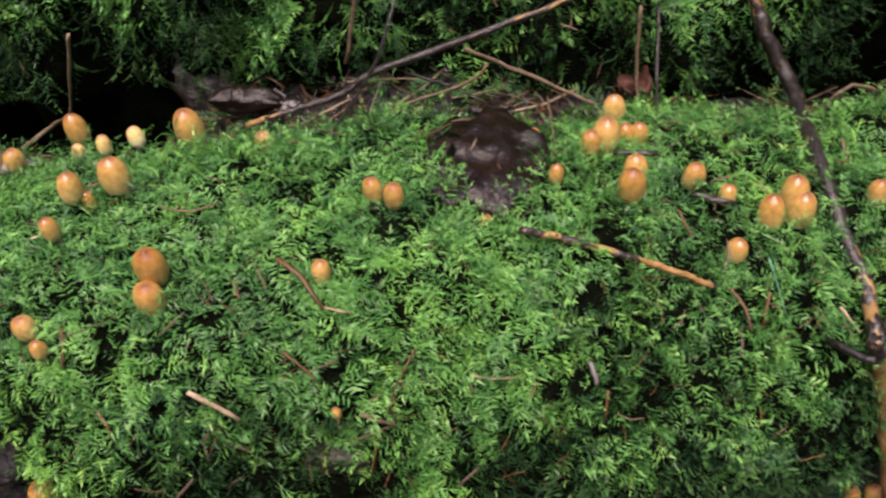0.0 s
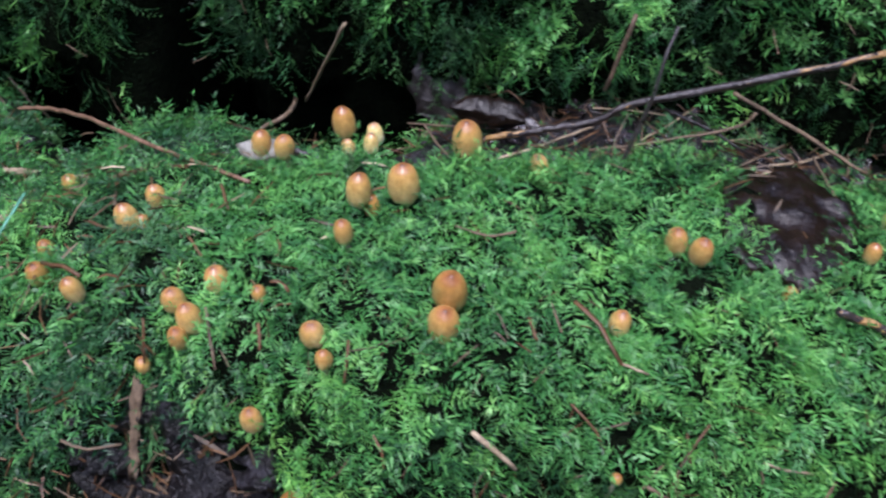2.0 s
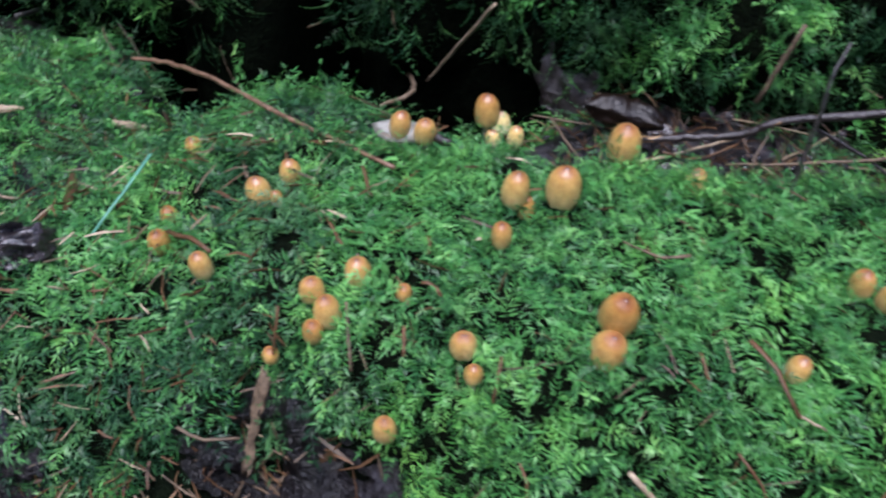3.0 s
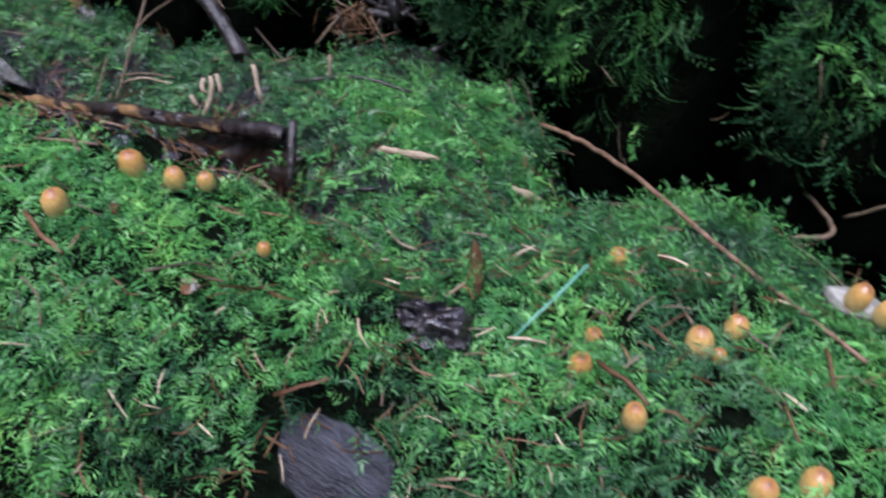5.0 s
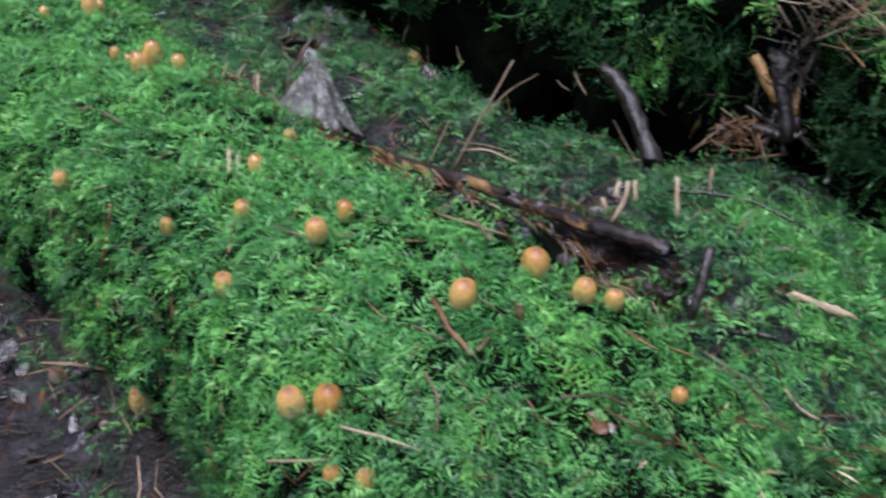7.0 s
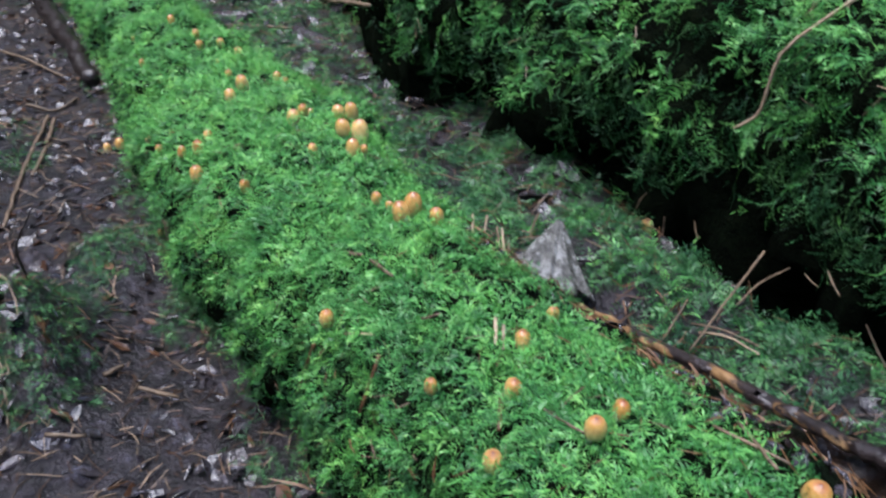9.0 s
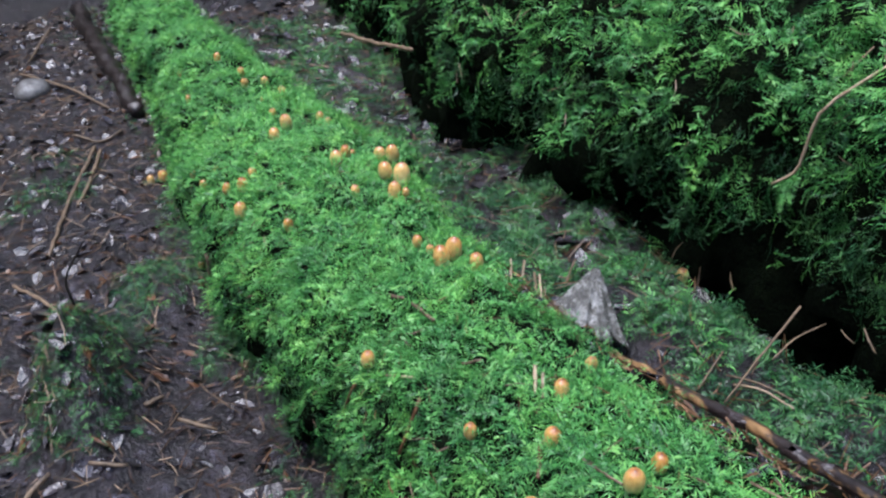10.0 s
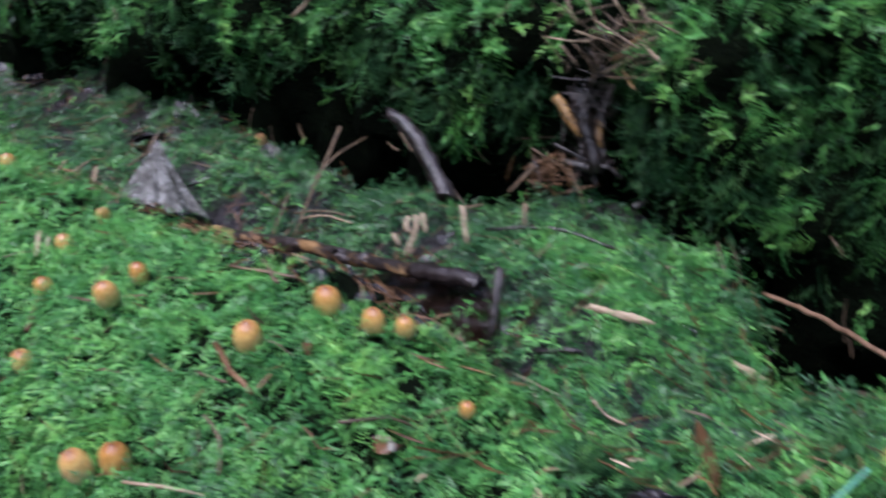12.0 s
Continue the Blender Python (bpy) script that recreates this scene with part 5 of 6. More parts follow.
stick([(-0.889, 0.649, 0.300), (-0.878, 0.656, 0.283), (-0.868, 0.663, 0.269)], 0.0007, PALE, "thin tan twig in a heap of dry debris", "twig", group="dry debris on the larger log")
stick([(-0.884, 0.678, 0.303), (-0.882, 0.669, 0.289), (-0.878, 0.659, 0.272)], 0.0008, TWIG, "thin tan twig in a heap of dry debris", "twig", group="dry debris on the larger log")
stick([(-0.885, 0.652, 0.296), (-0.898, 0.635, 0.293), (-0.910, 0.617, 0.289)], 0.0005, TWIG, "thin tan twig in a heap of dry debris", "twig", group="dry debris on the larger log")
stick([(-0.829, 0.635, 0.291), (-0.854, 0.641, 0.272), (-0.880, 0.647, 0.250)], 0.0007, PALE, "thin tan twig in a heap of dry debris", "twig", group="dry debris on the larger log")
stick([(-0.894, 0.629, 0.278), (-0.885, 0.642, 0.271), (-0.876, 0.651, 0.261)], 0.0008, TWIG, "thin tan twig in a heap of dry debris", "twig", group="dry debris on the larger log")
stick([(-0.928, 0.603, 0.267), (-0.916, 0.608, 0.255), (-0.903, 0.613, 0.242)], 0.0005, TWIG, "thin tan twig in a heap of dry debris", "twig", group="dry debris on the larger log")
stick([(-0.877, 0.671, 0.294), (-0.865, 0.665, 0.287), (-0.854, 0.656, 0.280)], 0.0007, PALE, "thin tan twig in a heap of dry debris", "twig", group="dry debris on the larger log")
stick([(-0.903, 0.617, 0.264), (-0.894, 0.626, 0.249), (-0.886, 0.632, 0.231)], 0.0008, TWIG, "thin tan twig in a heap of dry debris", "twig", group="dry debris on the larger log")
stick([(-0.913, 0.622, 0.295), (-0.923, 0.612, 0.281), (-0.931, 0.604, 0.267)], 0.0005, TWIG, "thin tan twig in a heap of dry debris", "twig", group="dry debris on the larger log")
stick([(-0.926, 0.605, 0.267), (-0.908, 0.617, 0.265), (-0.894, 0.628, 0.266)], 0.0007, PALE, "thin tan twig in a heap of dry debris", "twig", group="dry debris on the larger log")
stick([(-0.881, 0.639, 0.231), (-0.843, 0.612, 0.256), (-0.820, 0.596, 0.273)], 0.0008, TWIG, "thin tan twig in a heap of dry debris", "twig", group="dry debris on the larger log")
stick([(-0.885, 0.631, 0.256), (-0.919, 0.666, 0.207), (-1.213, 1.062, -0.117)], 0.0005, TWIG, "thin tan twig in a heap of dry debris", "twig", group="dry debris on the larger log")
stick([(-0.911, 0.631, 0.309), (-0.899, 0.632, 0.292), (-0.885, 0.633, 0.271)], 0.0007, PALE, "thin tan twig in a heap of dry debris", "twig", group="dry debris on the larger log")
stick([(-0.921, 0.665, 0.208), (-0.902, 0.639, 0.171), (-0.865, 0.621, 0.125)], 0.0052, BARK, "dark rotten wood hanging beside the root", "rotten wood", bumps=0.3, taper=0.5)
stick([(-0.928, 0.647, 0.200), (-0.908, 0.637, 0.175), (-0.887, 0.633, 0.154)], 0.0035, BARK, "dark rotten wood hanging beside the root", "rotten wood", bumps=0.3, taper=0.5)
stick([(-0.900, 0.678, 0.200), (-0.890, 0.651, 0.171), (-0.867, 0.635, 0.138)], 0.0044, BARK, "dark rotten wood hanging beside the root", "rotten wood", bumps=0.3, taper=0.5)
stick([(-0.896, 0.609, 0.143), (-0.874, 0.627, 0.138), (-0.865, 0.644, 0.144)], 0.0048, BARK, "dark rotten wood hanging beside the root", "rotten wood", bumps=0.3, taper=0.5)
stick([(-0.919, 0.588, 0.147), (-0.897, 0.601, 0.138)], 0.0010, NEEDLE, "brown twig in a tangle of dead needles", "twig", group="dead needle tangle")
stick([(-0.907, 0.585, 0.134), (-0.899, 0.612, 0.148)], 0.0010, NEEDLE, "brown twig in a tangle of dead needles", "twig", group="dead needle tangle")
stick([(-0.892, 0.594, 0.127), (-0.907, 0.599, 0.145)], 0.0010, NEEDLE, "brown twig in a tangle of dead needles", "twig", group="dead needle tangle")
stick([(-0.887, 0.603, 0.130), (-0.892, 0.621, 0.148)], 0.0010, NEEDLE, "brown twig in a tangle of dead needles", "twig", group="dead needle tangle")
stick([(-0.911, 0.576, 0.130), (-0.897, 0.586, 0.126)], 0.0010, NEEDLE, "brown twig in a tangle of dead needles", "twig", group="dead needle tangle")
stick([(-0.908, 0.593, 0.141), (-0.905, 0.575, 0.125)], 0.0010, NEEDLE, "brown twig in a tangle of dead needles", "twig", group="dead needle tangle")
stick([(-0.899, 0.606, 0.143), (-0.881, 0.605, 0.126)], 0.0010, NEEDLE, "brown twig in a tangle of dead needles", "twig", group="dead needle tangle")
stick([(-0.933, 0.658, 0.213), (-0.903, 0.643, 0.176), (-0.872, 0.626, 0.134)], 0.0100, BARK, "dark rotten root hanging down from the larger log", "root")
plate("bark_slab", (0.031, 0.489, 0.240), (0.047, 0.0038, -0.0043), (0.0, 0.0586, -0.0058), WETDARK, "large wet dark brown bark slab sunk in the moss", "bark", curl=0.12, wave=0.06, ragged=0.1, thick=0.012, cells=(22, 20), shape=lambda u: (1 - 0.45 * abs(u) ** 2.4) * (1 + 0.08 * math.sin(7 * u)), seed=3, pleats=0.02)
plate("bark_slab", (-0.216, 0.672, 0.136), (0.0368, 0.0, -0.0023), (0.003, 0.008, 0.014), WETDARK, "wet glinting brown bark slab in the gully", "bark", curl=0.7, wave=0.2, ragged=0.2, thick=0.006, shape=lambda u: 1 - 0.75 * u * u, seed=5)
plate("fallen_leaf", (-0.362, 0.487, 0.236), (0.0235, 0.0010, 0.0), (0.003, 0.0085, 0.004), GREYLEAF, "grey wet leaf lying on moss under a twig", "leaf", curl=0.3, shape=LEAFY, thick=0.001, seed=6)
stick([(-0.338, 0.489, 0.236), (-0.326, 0.487, 0.235)], 0.0036, BARK, "short black twig end beside the grey leaf", "twig")
fan_splinter((-1.357, 0.401, 0.044), (-1.320, 0.366, -0.016), (0.040, 0.025, 0.001), 0.044)
plate("bark_slab", (-0.880, 0.397, 0.104), (0.082, 0.008, 0.033), (0.004, -0.022, -0.022), WETDARK, "wet black bark slab under the thick stick", "bark", curl=0.35, wave=0.2, ragged=0.22, thick=0.006, cells=(22, 10), seed=61)
plate("fallen_leaf", (-0.564, 0.306, 0.231), (0.0232, 0.0018, -0.006), (0.009, 0.015, 0.008), WETLEAF, "dark wrinkled wet leaf pressed into the moss", "leaf", curl=0.3, wave=0.55, ragged=0.3, shape=LEAFY, thick=0.001, cells=(18, 14), seed=9)
plate("fallen_leaf", (-0.595, 0.392, 0.185), (0.0255, -0.0335, 0.0225), (0.005, 0.002, 0.003), LEAF, "upright brown leaf standing in the moss", "leaf", curl=0.5, shape=LEAFY, thick=0.001, seed=10)
plate("bark_piece", (-0.075, 0.269, 0.153), (0.021, -0.0015, -0.001), (0.0, 0.008, 0.012), PINKBARK, "pinkish flaking bark piece on the log's flank", "bark", curl=0.4, wave=0.3, ragged=0.3, thick=0.004, seed=11)
plate("bark_strip", (-0.372, 0.249, 0.211), (-0.0015, -0.018, -0.028), (0.0055, -0.001, 0.002), TWIG, "withered brown strip hanging down the log's flank", "bark", curl=0.6, wave=0.35, ragged=0.5, thick=0.002, shape=lambda u: 0.55 + 0.35 * u * u, seed=12)
plate("bare_wood", (-0.557, 0.202, 0.194), (0.0352, 0.0113, -0.0022), (0.0154, -0.0202, -0.0206), GREYBLUE, "bare grey-blue rotten wood where the log has broken", "wood", curl=0.25, wave=0.05, ragged=0.03, thick=0.012, cells=(18, 14), seed=13)
plate("fallen_leaf", (-0.707, 0.232, 0.231), (0.006, 0.004, 0.002), (0.003, -0.006, 0.003), LEAF, "small dark red leaf fragment on moss", "leaf", curl=0.4, shape=LEAFY, thick=0.001, seed=14)
plate("wood_chip", (-0.631, 0.517, 0.129), (0.01, 0.008, -0.0075), (0.0006, 0.0025, 0.002), PALE, "pale tan wood chip lying on moss", "wood", curl=0.3, ragged=0.3, thick=0.002, seed=21)
plate("wood_chip", (-0.710, 0.454, 0.177), (0.0185, 0.0145, -0.0055), (0.0006, 0.0025, 0.002), PALE, "pale tan wood chip lying on moss", "wood", curl=0.3, ragged=0.3, thick=0.002, seed=22)
plate("fallen_leaf", (-3.123, 0.333, -0.357), (0.1358, 0.0314, 0.0402), (0.03, 0.012, 0.004), WETLEAF, "grey wet leaf lying on the forest floor", "leaf", curl=0.25, wave=0.15, shape=LEAFY, thick=0.001, seed=31)
plate("fallen_leaf", (-2.418, 0.316, -0.245), (0.094, 0.0132, 0.0198), (0.03, 0.012, 0.004), WETLEAF, "grey wet leaf lying on the forest floor", "leaf", curl=0.25, wave=0.15, shape=LEAFY, thick=0.001, seed=32)
plate("fallen_leaf", (-1.772, -0.341, -0.260), (0.0132, 0.0236, 0.0033), (0.03, -0.012, 0.004), WETLEAF, "grey wet leaf lying on the forest floor", "leaf", curl=0.25, wave=0.15, shape=LEAFY, thick=0.001, seed=33)
plate("fallen_leaf", (-2.056, -0.288, -0.323), (0.0523, 0.0341, 0.0143), (0.03, -0.012, 0.004), WETLEAF, "grey wet leaf lying on the forest floor", "leaf", curl=0.25, wave=0.15, shape=LEAFY, thick=0.001, seed=34)
plate("bark_slab", (-0.285, 0.735, 0.115), (0.034, -0.020, -0.040), (0.022, 0.010, 0.014), BARK, "brown mossy bark slab hanging from the larger log", "bark", curl=0.3, wave=0.25, ragged=0.25, thick=0.01, seed=41)
plate("rotten_wood", (0.185, 0.722, 0.112), (-0.0020, -0.026, 0.010), (0.015, -0.004, 0.008), ROT, "red rotten wood showing in a hollow", "wood", curl=-0.3, wave=0.25, ragged=0.2, thick=0.01, seed=42)
tagged(plate("soil_patch", (-0.345, 0.235, 0.185), (0.0676, -0.0013, -0.0026), (0.004, -0.03, -0.036), HUMUS, "patch of dark bare soil on the broken log", "soil", curl=0.1, wave=0.35, ragged=0.25, thick=0.006, cells=(22, 16), seed=51), kind="structure")
tagged(plate("soil_patch", (-0.530, 0.174, 0.158), (0.0348, 0.018, -0.006), (0.0, -0.022, -0.026), HUMUS, "dark bare soil beside the rotten wood", "soil", curl=0.1, wave=0.35, ragged=0.25, thick=0.006, cells=(22, 16), seed=52), kind="structure")

TWIG_RNG = random.Random(44)
for i in range(26):
    tx, ty, turn = TWIG_RNG.uniform(-0.27, 0.22), TWIG_RNG.uniform(0.64, 0.74), TWIG_RNG.uniform(-0.9, 0.9)
    half = TWIG_RNG.uniform(0.015, 0.05)
    ends = [(tx + k * half * math.cos(turn), ty + k * half * math.sin(turn) + 0.004 * (k == 0) * TWIG_RNG.uniform(-1, 1)) for k in (-1, 0, 1)]
    stick([(x, y, max(ground_height(x, y), ground_height(tx, ty) - 0.004) + 0.010 + TWIG_RNG.uniform(0, 0.006)) for x, y in ends], TWIG_RNG.uniform(0.0007, 0.0017),
          TWIG_RNG.choice((TWIG, BARK, PALE, NEEDLE)), "thin dead twig lying in the littered gully", "twig", group="twigs in the gully")

# bark and stems in the far gully and on the floor
for i, (x, y, lx, ly, wide) in enumerate(((-3.37, 0.378, 0.07, 0.02, 0.045), (-2.43, 0.315, 0.06, 0.05, 0.028), (-2.63, 0.436, 0.10, 0.03, 0.022), (-2.91, 0.58, 0.06, -0.02, 0.03), (-3.04, 0.30, 0.05, 0.04, 0.025))):
    plate("bark_piece", (x, y, ground_height(x, y) + 0.012), (lx, ly, 0.012), (-0.3 * wide, wide, 0.006), WETLEAF, "grey wet bark piece lying in the gully litter", "bark", curl=0.35, wave=0.2, ragged=0.25, thick=0.006, seed=70 + i)
stick([(-1.725, -0.250, -0.15), (-1.715, -0.252, -0.06), (-1.700, -0.210, 0.015)], 0.0022, BARK, "thin dark sapling stem rising from a moss mound", "stem", taper=0.5)
bm = bmesh.new()
bmesh.ops.create_icosphere(bm, subdivisions=3, radius=0.055)
for v in bm.verts:
    v.co *= 1 + 0.35 * fbm(v.co.x, v.co.y, v.co.z, 14.0)
    v.co.z *= 0.6
stone = tagged(mesh_object("stone", bm, GREY), "pale grey stone half sunk in the forest floor", "stone")
stone.location = (-3.47, -0.42, ground_height(-3.47, -0.42) + 0.012)
stick([(-0.702, 0.233, 0.236), (-0.697, 0.228, 0.238)], 0.0022, GREYLEAF, "small white torn leaf tip on moss", "leaf", flat=0.4)

# ---- mushrooms ----
mushroom((-0.3122, 0.5315, 0.2339), (-0.3122, 0.5355, 0.1739), 0.0198)
mushroom((-0.2857, 0.5165, 0.2286), (-0.2857, 0.5205, 0.1686), 0.0131, pale=1)
mushroom((-0.2993, 0.5010, 0.2370), (-0.2993, 0.5050, 0.2057), 0.0119, pale=1)
mushroom((-0.3196, 0.6326, 0.1296), (-0.3231, 0.6335, 0.1077), 0.0169, pale=1)
mushroom((-0.2075, 0.5131, 0.2502), (-0.2075, 0.5171, 0.1902), 0.0253)
mushroom((-0.1521, 0.5198, 0.2245), (-0.1521, 0.5238, 0.2018), 0.0177)
mushroom((-0.2641, 0.4168, 0.2818), (-0.2641, 0.4208, 0.2521), 0.0184)
mushroom((-0.2363, 0.4307, 0.2803), (-0.2363, 0.4347, 0.2500), 0.0243)
mushroom((-0.2610, 0.3714, 0.2898), (-0.2610, 0.3754, 0.2636), 0.0136)
mushroom((-0.1856, 0.3412, 0.2874), (-0.1856, 0.3452, 0.2597), 0.0233)
mushroom((-0.1863, 0.3246, 0.2750), (-0.1863, 0.3286, 0.2543), 0.0225)
mushroom((-0.2612, 0.3030, 0.2728), (-0.2652, 0.3026, 0.2546), 0.0143)
mushroom((-0.2531, 0.2913, 0.2653), (-0.2557, 0.2907, 0.2506), 0.0107)
mushroom((-0.0814, 0.3584, 0.2581), (-0.0830, 0.3583, 0.2380), 0.0160)
mushroom((-0.0507, 0.4271, 0.2653), (-0.0514, 0.4255, 0.2457), 0.0162)
mushroom((-0.0345, 0.4190, 0.2678), (-0.0351, 0.4174, 0.2496), 0.0160)
mushroom((-0.2664, 0.2343, 0.1779), (-0.2723, 0.2327, 0.1473), 0.0196)
mushroom((-0.0699, 0.2802, 0.2043), (-0.0724, 0.2846, 0.1670), 0.0075)
mushroom((0.0302, 0.4223, 0.2339), (0.0301, 0.4224, 0.2197), 0.0108)
mushroom((0.0832, 0.4597, 0.2457), (0.0837, 0.4609, 0.2288), 0.0127)
mushroom((0.0709, 0.5469, 0.2029), (0.0711, 0.5470, 0.1882), 0.0115)
mushroom((0.1475, 0.6126, 0.1736), (0.1482, 0.6096, 0.1491), 0.0218)
mushroom((0.1306, 0.5400, 0.2094), (0.1311, 0.5351, 0.1821), 0.0260)
mushroom((0.1156, 0.5230, 0.2168), (0.1161, 0.5209, 0.1956), 0.0185)
mushroom((0.1515, 0.5622, 0.1882), (0.1522, 0.5604, 0.1697), 0.0177)
mushroom((0.1621, 0.5602, 0.1912), (0.1631, 0.5595, 0.1709), 0.0176)
mushroom((0.1499, 0.4972, 0.2121), (0.1506, 0.4945, 0.1910), 0.0199)
mushroom((0.1412, 0.4634, 0.2292), (0.1434, 0.4660, 0.1951), 0.0232)
mushroom((0.1959, 0.4901, 0.2107), (0.1973, 0.4886, 0.1913), 0.0197)
mushroom((0.2197, 0.4737, 0.2055), (0.2210, 0.4720, 0.1891), 0.0169)
mushroom((0.2533, 0.4638, 0.1961), (0.2548, 0.4597, 0.1736), 0.0239)
mushroom((0.2747, 0.4804, 0.2000), (0.2788, 0.4813, 0.1694), 0.0241)
mushroom((0.2792, 0.4694, 0.1934), (0.2808, 0.4648, 0.1704), 0.0258)
mushroom((0.2249, 0.4360, 0.1829), (0.2267, 0.4348, 0.1644), 0.0176)
mushroom((0.3458, 0.4912, 0.1873), (0.3479, 0.4890, 0.1729), 0.0182)
mushroom((0.3664, 0.3509, -0.0718), (0.3683, 0.3475, -0.0929), 0.0178)
mushroom((0.3881, 0.3523, -0.0746), (0.3902, 0.3486, -0.0961), 0.0189)
mushroom((-0.3652, 0.4888, 0.2407), (-0.3652, 0.4928, 0.1873), 0.0171)
mushroom((-0.3463, 0.4875, 0.2409), (-0.3463, 0.4915, 0.1963), 0.0187)
mushroom((-0.4267, 0.3854, 0.2515), (-0.4267, 0.3894, 0.2351), 0.0186)
mushroom((-0.4130, 0.3834, 0.2529), (-0.4143, 0.3833, 0.2385), 0.0100)
mushroom((-0.4141, 0.4080, 0.2532), (-0.4141, 0.4120, 0.2381), 0.0150)
mushroom((-0.5076, 0.4373, 0.2178), (-0.5076, 0.4413, 0.1964), 0.0155)
mushroom((-0.4818, 0.3609, 0.2337), (-0.4818, 0.3649, 0.2202), 0.0141)
mushroom((-0.4774, 0.3391, 0.2336), (-0.4774, 0.3431, 0.2182), 0.0160)
mushroom((-0.4308, 0.3156, 0.2578), (-0.4308, 0.3196, 0.2247), 0.0150)
mushroom((-0.3369, 0.3352, 0.2672), (-0.3369, 0.3392, 0.2496), 0.0182)
mushroom((-0.3561, 0.3126, 0.2702), (-0.3561, 0.3166, 0.2525), 0.0157)
mushroom((-0.3442, 0.3056, 0.2634), (-0.3442, 0.3096, 0.2468), 0.0170)
mushroom((-0.3489, 0.2938, 0.2568), (-0.3489, 0.2978, 0.2397), 0.0143)
mushroom((-0.3720, 0.2817, 0.2374), (-0.3720, 0.2857, 0.2224), 0.0111)
mushroom((-0.3059, 0.3282, 0.2689), (-0.3072, 0.3293, 0.2520), 0.0103)
mushroom((-0.2629, 0.3031, 0.2723), (-0.2629, 0.3071, 0.2568), 0.0151)
mushroom((-0.2524, 0.2916, 0.2643), (-0.2528, 0.2918, 0.2478), 0.0104)
mushroom((-0.2944, 0.2627, 0.2293), (-0.2944, 0.2667, 0.2134), 0.0148)
mushroom((-0.2561, 0.4177, 0.2669), (-0.2560, 0.4171, 0.2519), 0.0128)
mushroom((-0.8222, 0.1191, 0.2120), (-0.8214, 0.1159, 0.1928), 0.0202)
mushroom((-0.8331, 0.0998, 0.2123), (-0.8383, 0.0978, 0.1795), 0.0186)
mushroom((-0.8193, 0.2162, 0.2468), (-0.8187, 0.2142, 0.2271), 0.0193)
mushroom((-0.8256, 0.2803, 0.2295), (-0.8256, 0.2793, 0.2064), 0.0200)
mushroom((-0.7862, 0.2878, 0.2336), (-0.7854, 0.2868, 0.2177), 0.0156)
mushroom((-0.7752, 0.3050, 0.2241), (-0.7747, 0.3045, 0.2079), 0.0135)
mushroom((-0.7005, 0.2893, 0.2189), (-0.7001, 0.2893, 0.2032), 0.0111)
mushroom((-0.7840, 0.0978, 0.2019), (-0.7857, 0.0963, 0.1872), 0.0118)
mushroom((-0.7698, 0.1119, 0.2013), (-0.7722, 0.1107, 0.1770), 0.0132)
mushroom((-0.9358, 0.2010, 0.2332), (-0.9365, 0.1996, 0.2177), 0.0139)
mushroom((-0.9257, 0.1731, 0.2391), (-0.9312, 0.1726, 0.2116), 0.0166)
mushroom((-1.0121, 0.1555, 0.1977), (-1.0125, 0.1531, 0.1813), 0.0165)
mushroom((-1.0679, 0.1933, 0.1839), (-1.0682, 0.1910, 0.1674), 0.0169)
mushroom((-1.0922, 0.2356, 0.1751), (-1.0936, 0.2344, 0.1595), 0.0129)
mushroom((-0.9645, 0.1152, 0.1849), (-0.9643, 0.1122, 0.1661), 0.0182)
mushroom((-1.3680, 0.5457, -0.0224), (-1.3677, 0.5441, -0.0428), 0.0183)
mushroom((-1.0733, 0.0440, -0.0301), (-1.1213, 0.0354, -0.1218), 0.0260)
mushroom((-1.0830, 0.1141, 0.1464), (-1.0861, 0.1127, 0.1290), 0.0129)
mushroom((-1.2544, 0.0691, 0.0935), (-1.2570, 0.0691, 0.0706), 0.0163)
mushroom((-1.3652, 0.2373, 0.0936), (-1.3646, 0.2371, 0.0735), 0.0180)
mushroom((-1.3962, 0.2209, 0.0965), (-1.3953, 0.2204, 0.0741), 0.0230)
mushroom((-1.3934, 0.2038, 0.0899), (-1.3938, 0.2037, 0.0643), 0.0243)
mushroom((-1.4552, 0.1944, 0.0724), (-1.4640, 0.1970, 0.0438), 0.0142)
mushroom((-1.4231, 0.2001, 0.0801), (-1.4243, 0.2004, 0.0654), 0.0111)
mushroom((-1.6412, 0.1650, 0.0410), (-1.6417, 0.1645, 0.0246), 0.0160)
mushroom((-1.8337, 0.2591, -0.0262), (-1.8327, 0.2581, -0.0480), 0.0224)
mushroom((-1.8192, 0.2762, -0.0210), (-1.8180, 0.2752, -0.0433), 0.0232)
mushroom((-1.6507, 0.2139, 0.0594), (-1.6496, 0.2129, 0.0330), 0.0226)
mushroom((-1.6435, 0.2366, 0.0525), (-1.6415, 0.2354, 0.0282), 0.0260)
mushroom((-1.6107, 0.2152, 0.0480), (-1.6099, 0.2144, 0.0289), 0.0206)
mushroom((-1.5805, 0.2214, 0.0621), (-1.5879, 0.2235, 0.0384), 0.0109)
mushroom((-1.8138, 0.1802, -0.0063), (-1.8127, 0.1789, -0.0292), 0.0235)
mushroom((-1.8396, 0.2019, -0.0131), (-1.8453, 0.2024, -0.0382), 0.0184)
mushroom((-1.8571, 0.2180, -0.0298), (-1.8587, 0.2180, -0.0446), 0.0113)
mushroom((-1.6230, 0.0604, 0.0206), (-1.6237, 0.0596, 0.0040), 0.0149)
mushroom((-1.8262, 0.0176, -0.0756), (-1.8315, 0.0163, -0.1054), 0.0227)
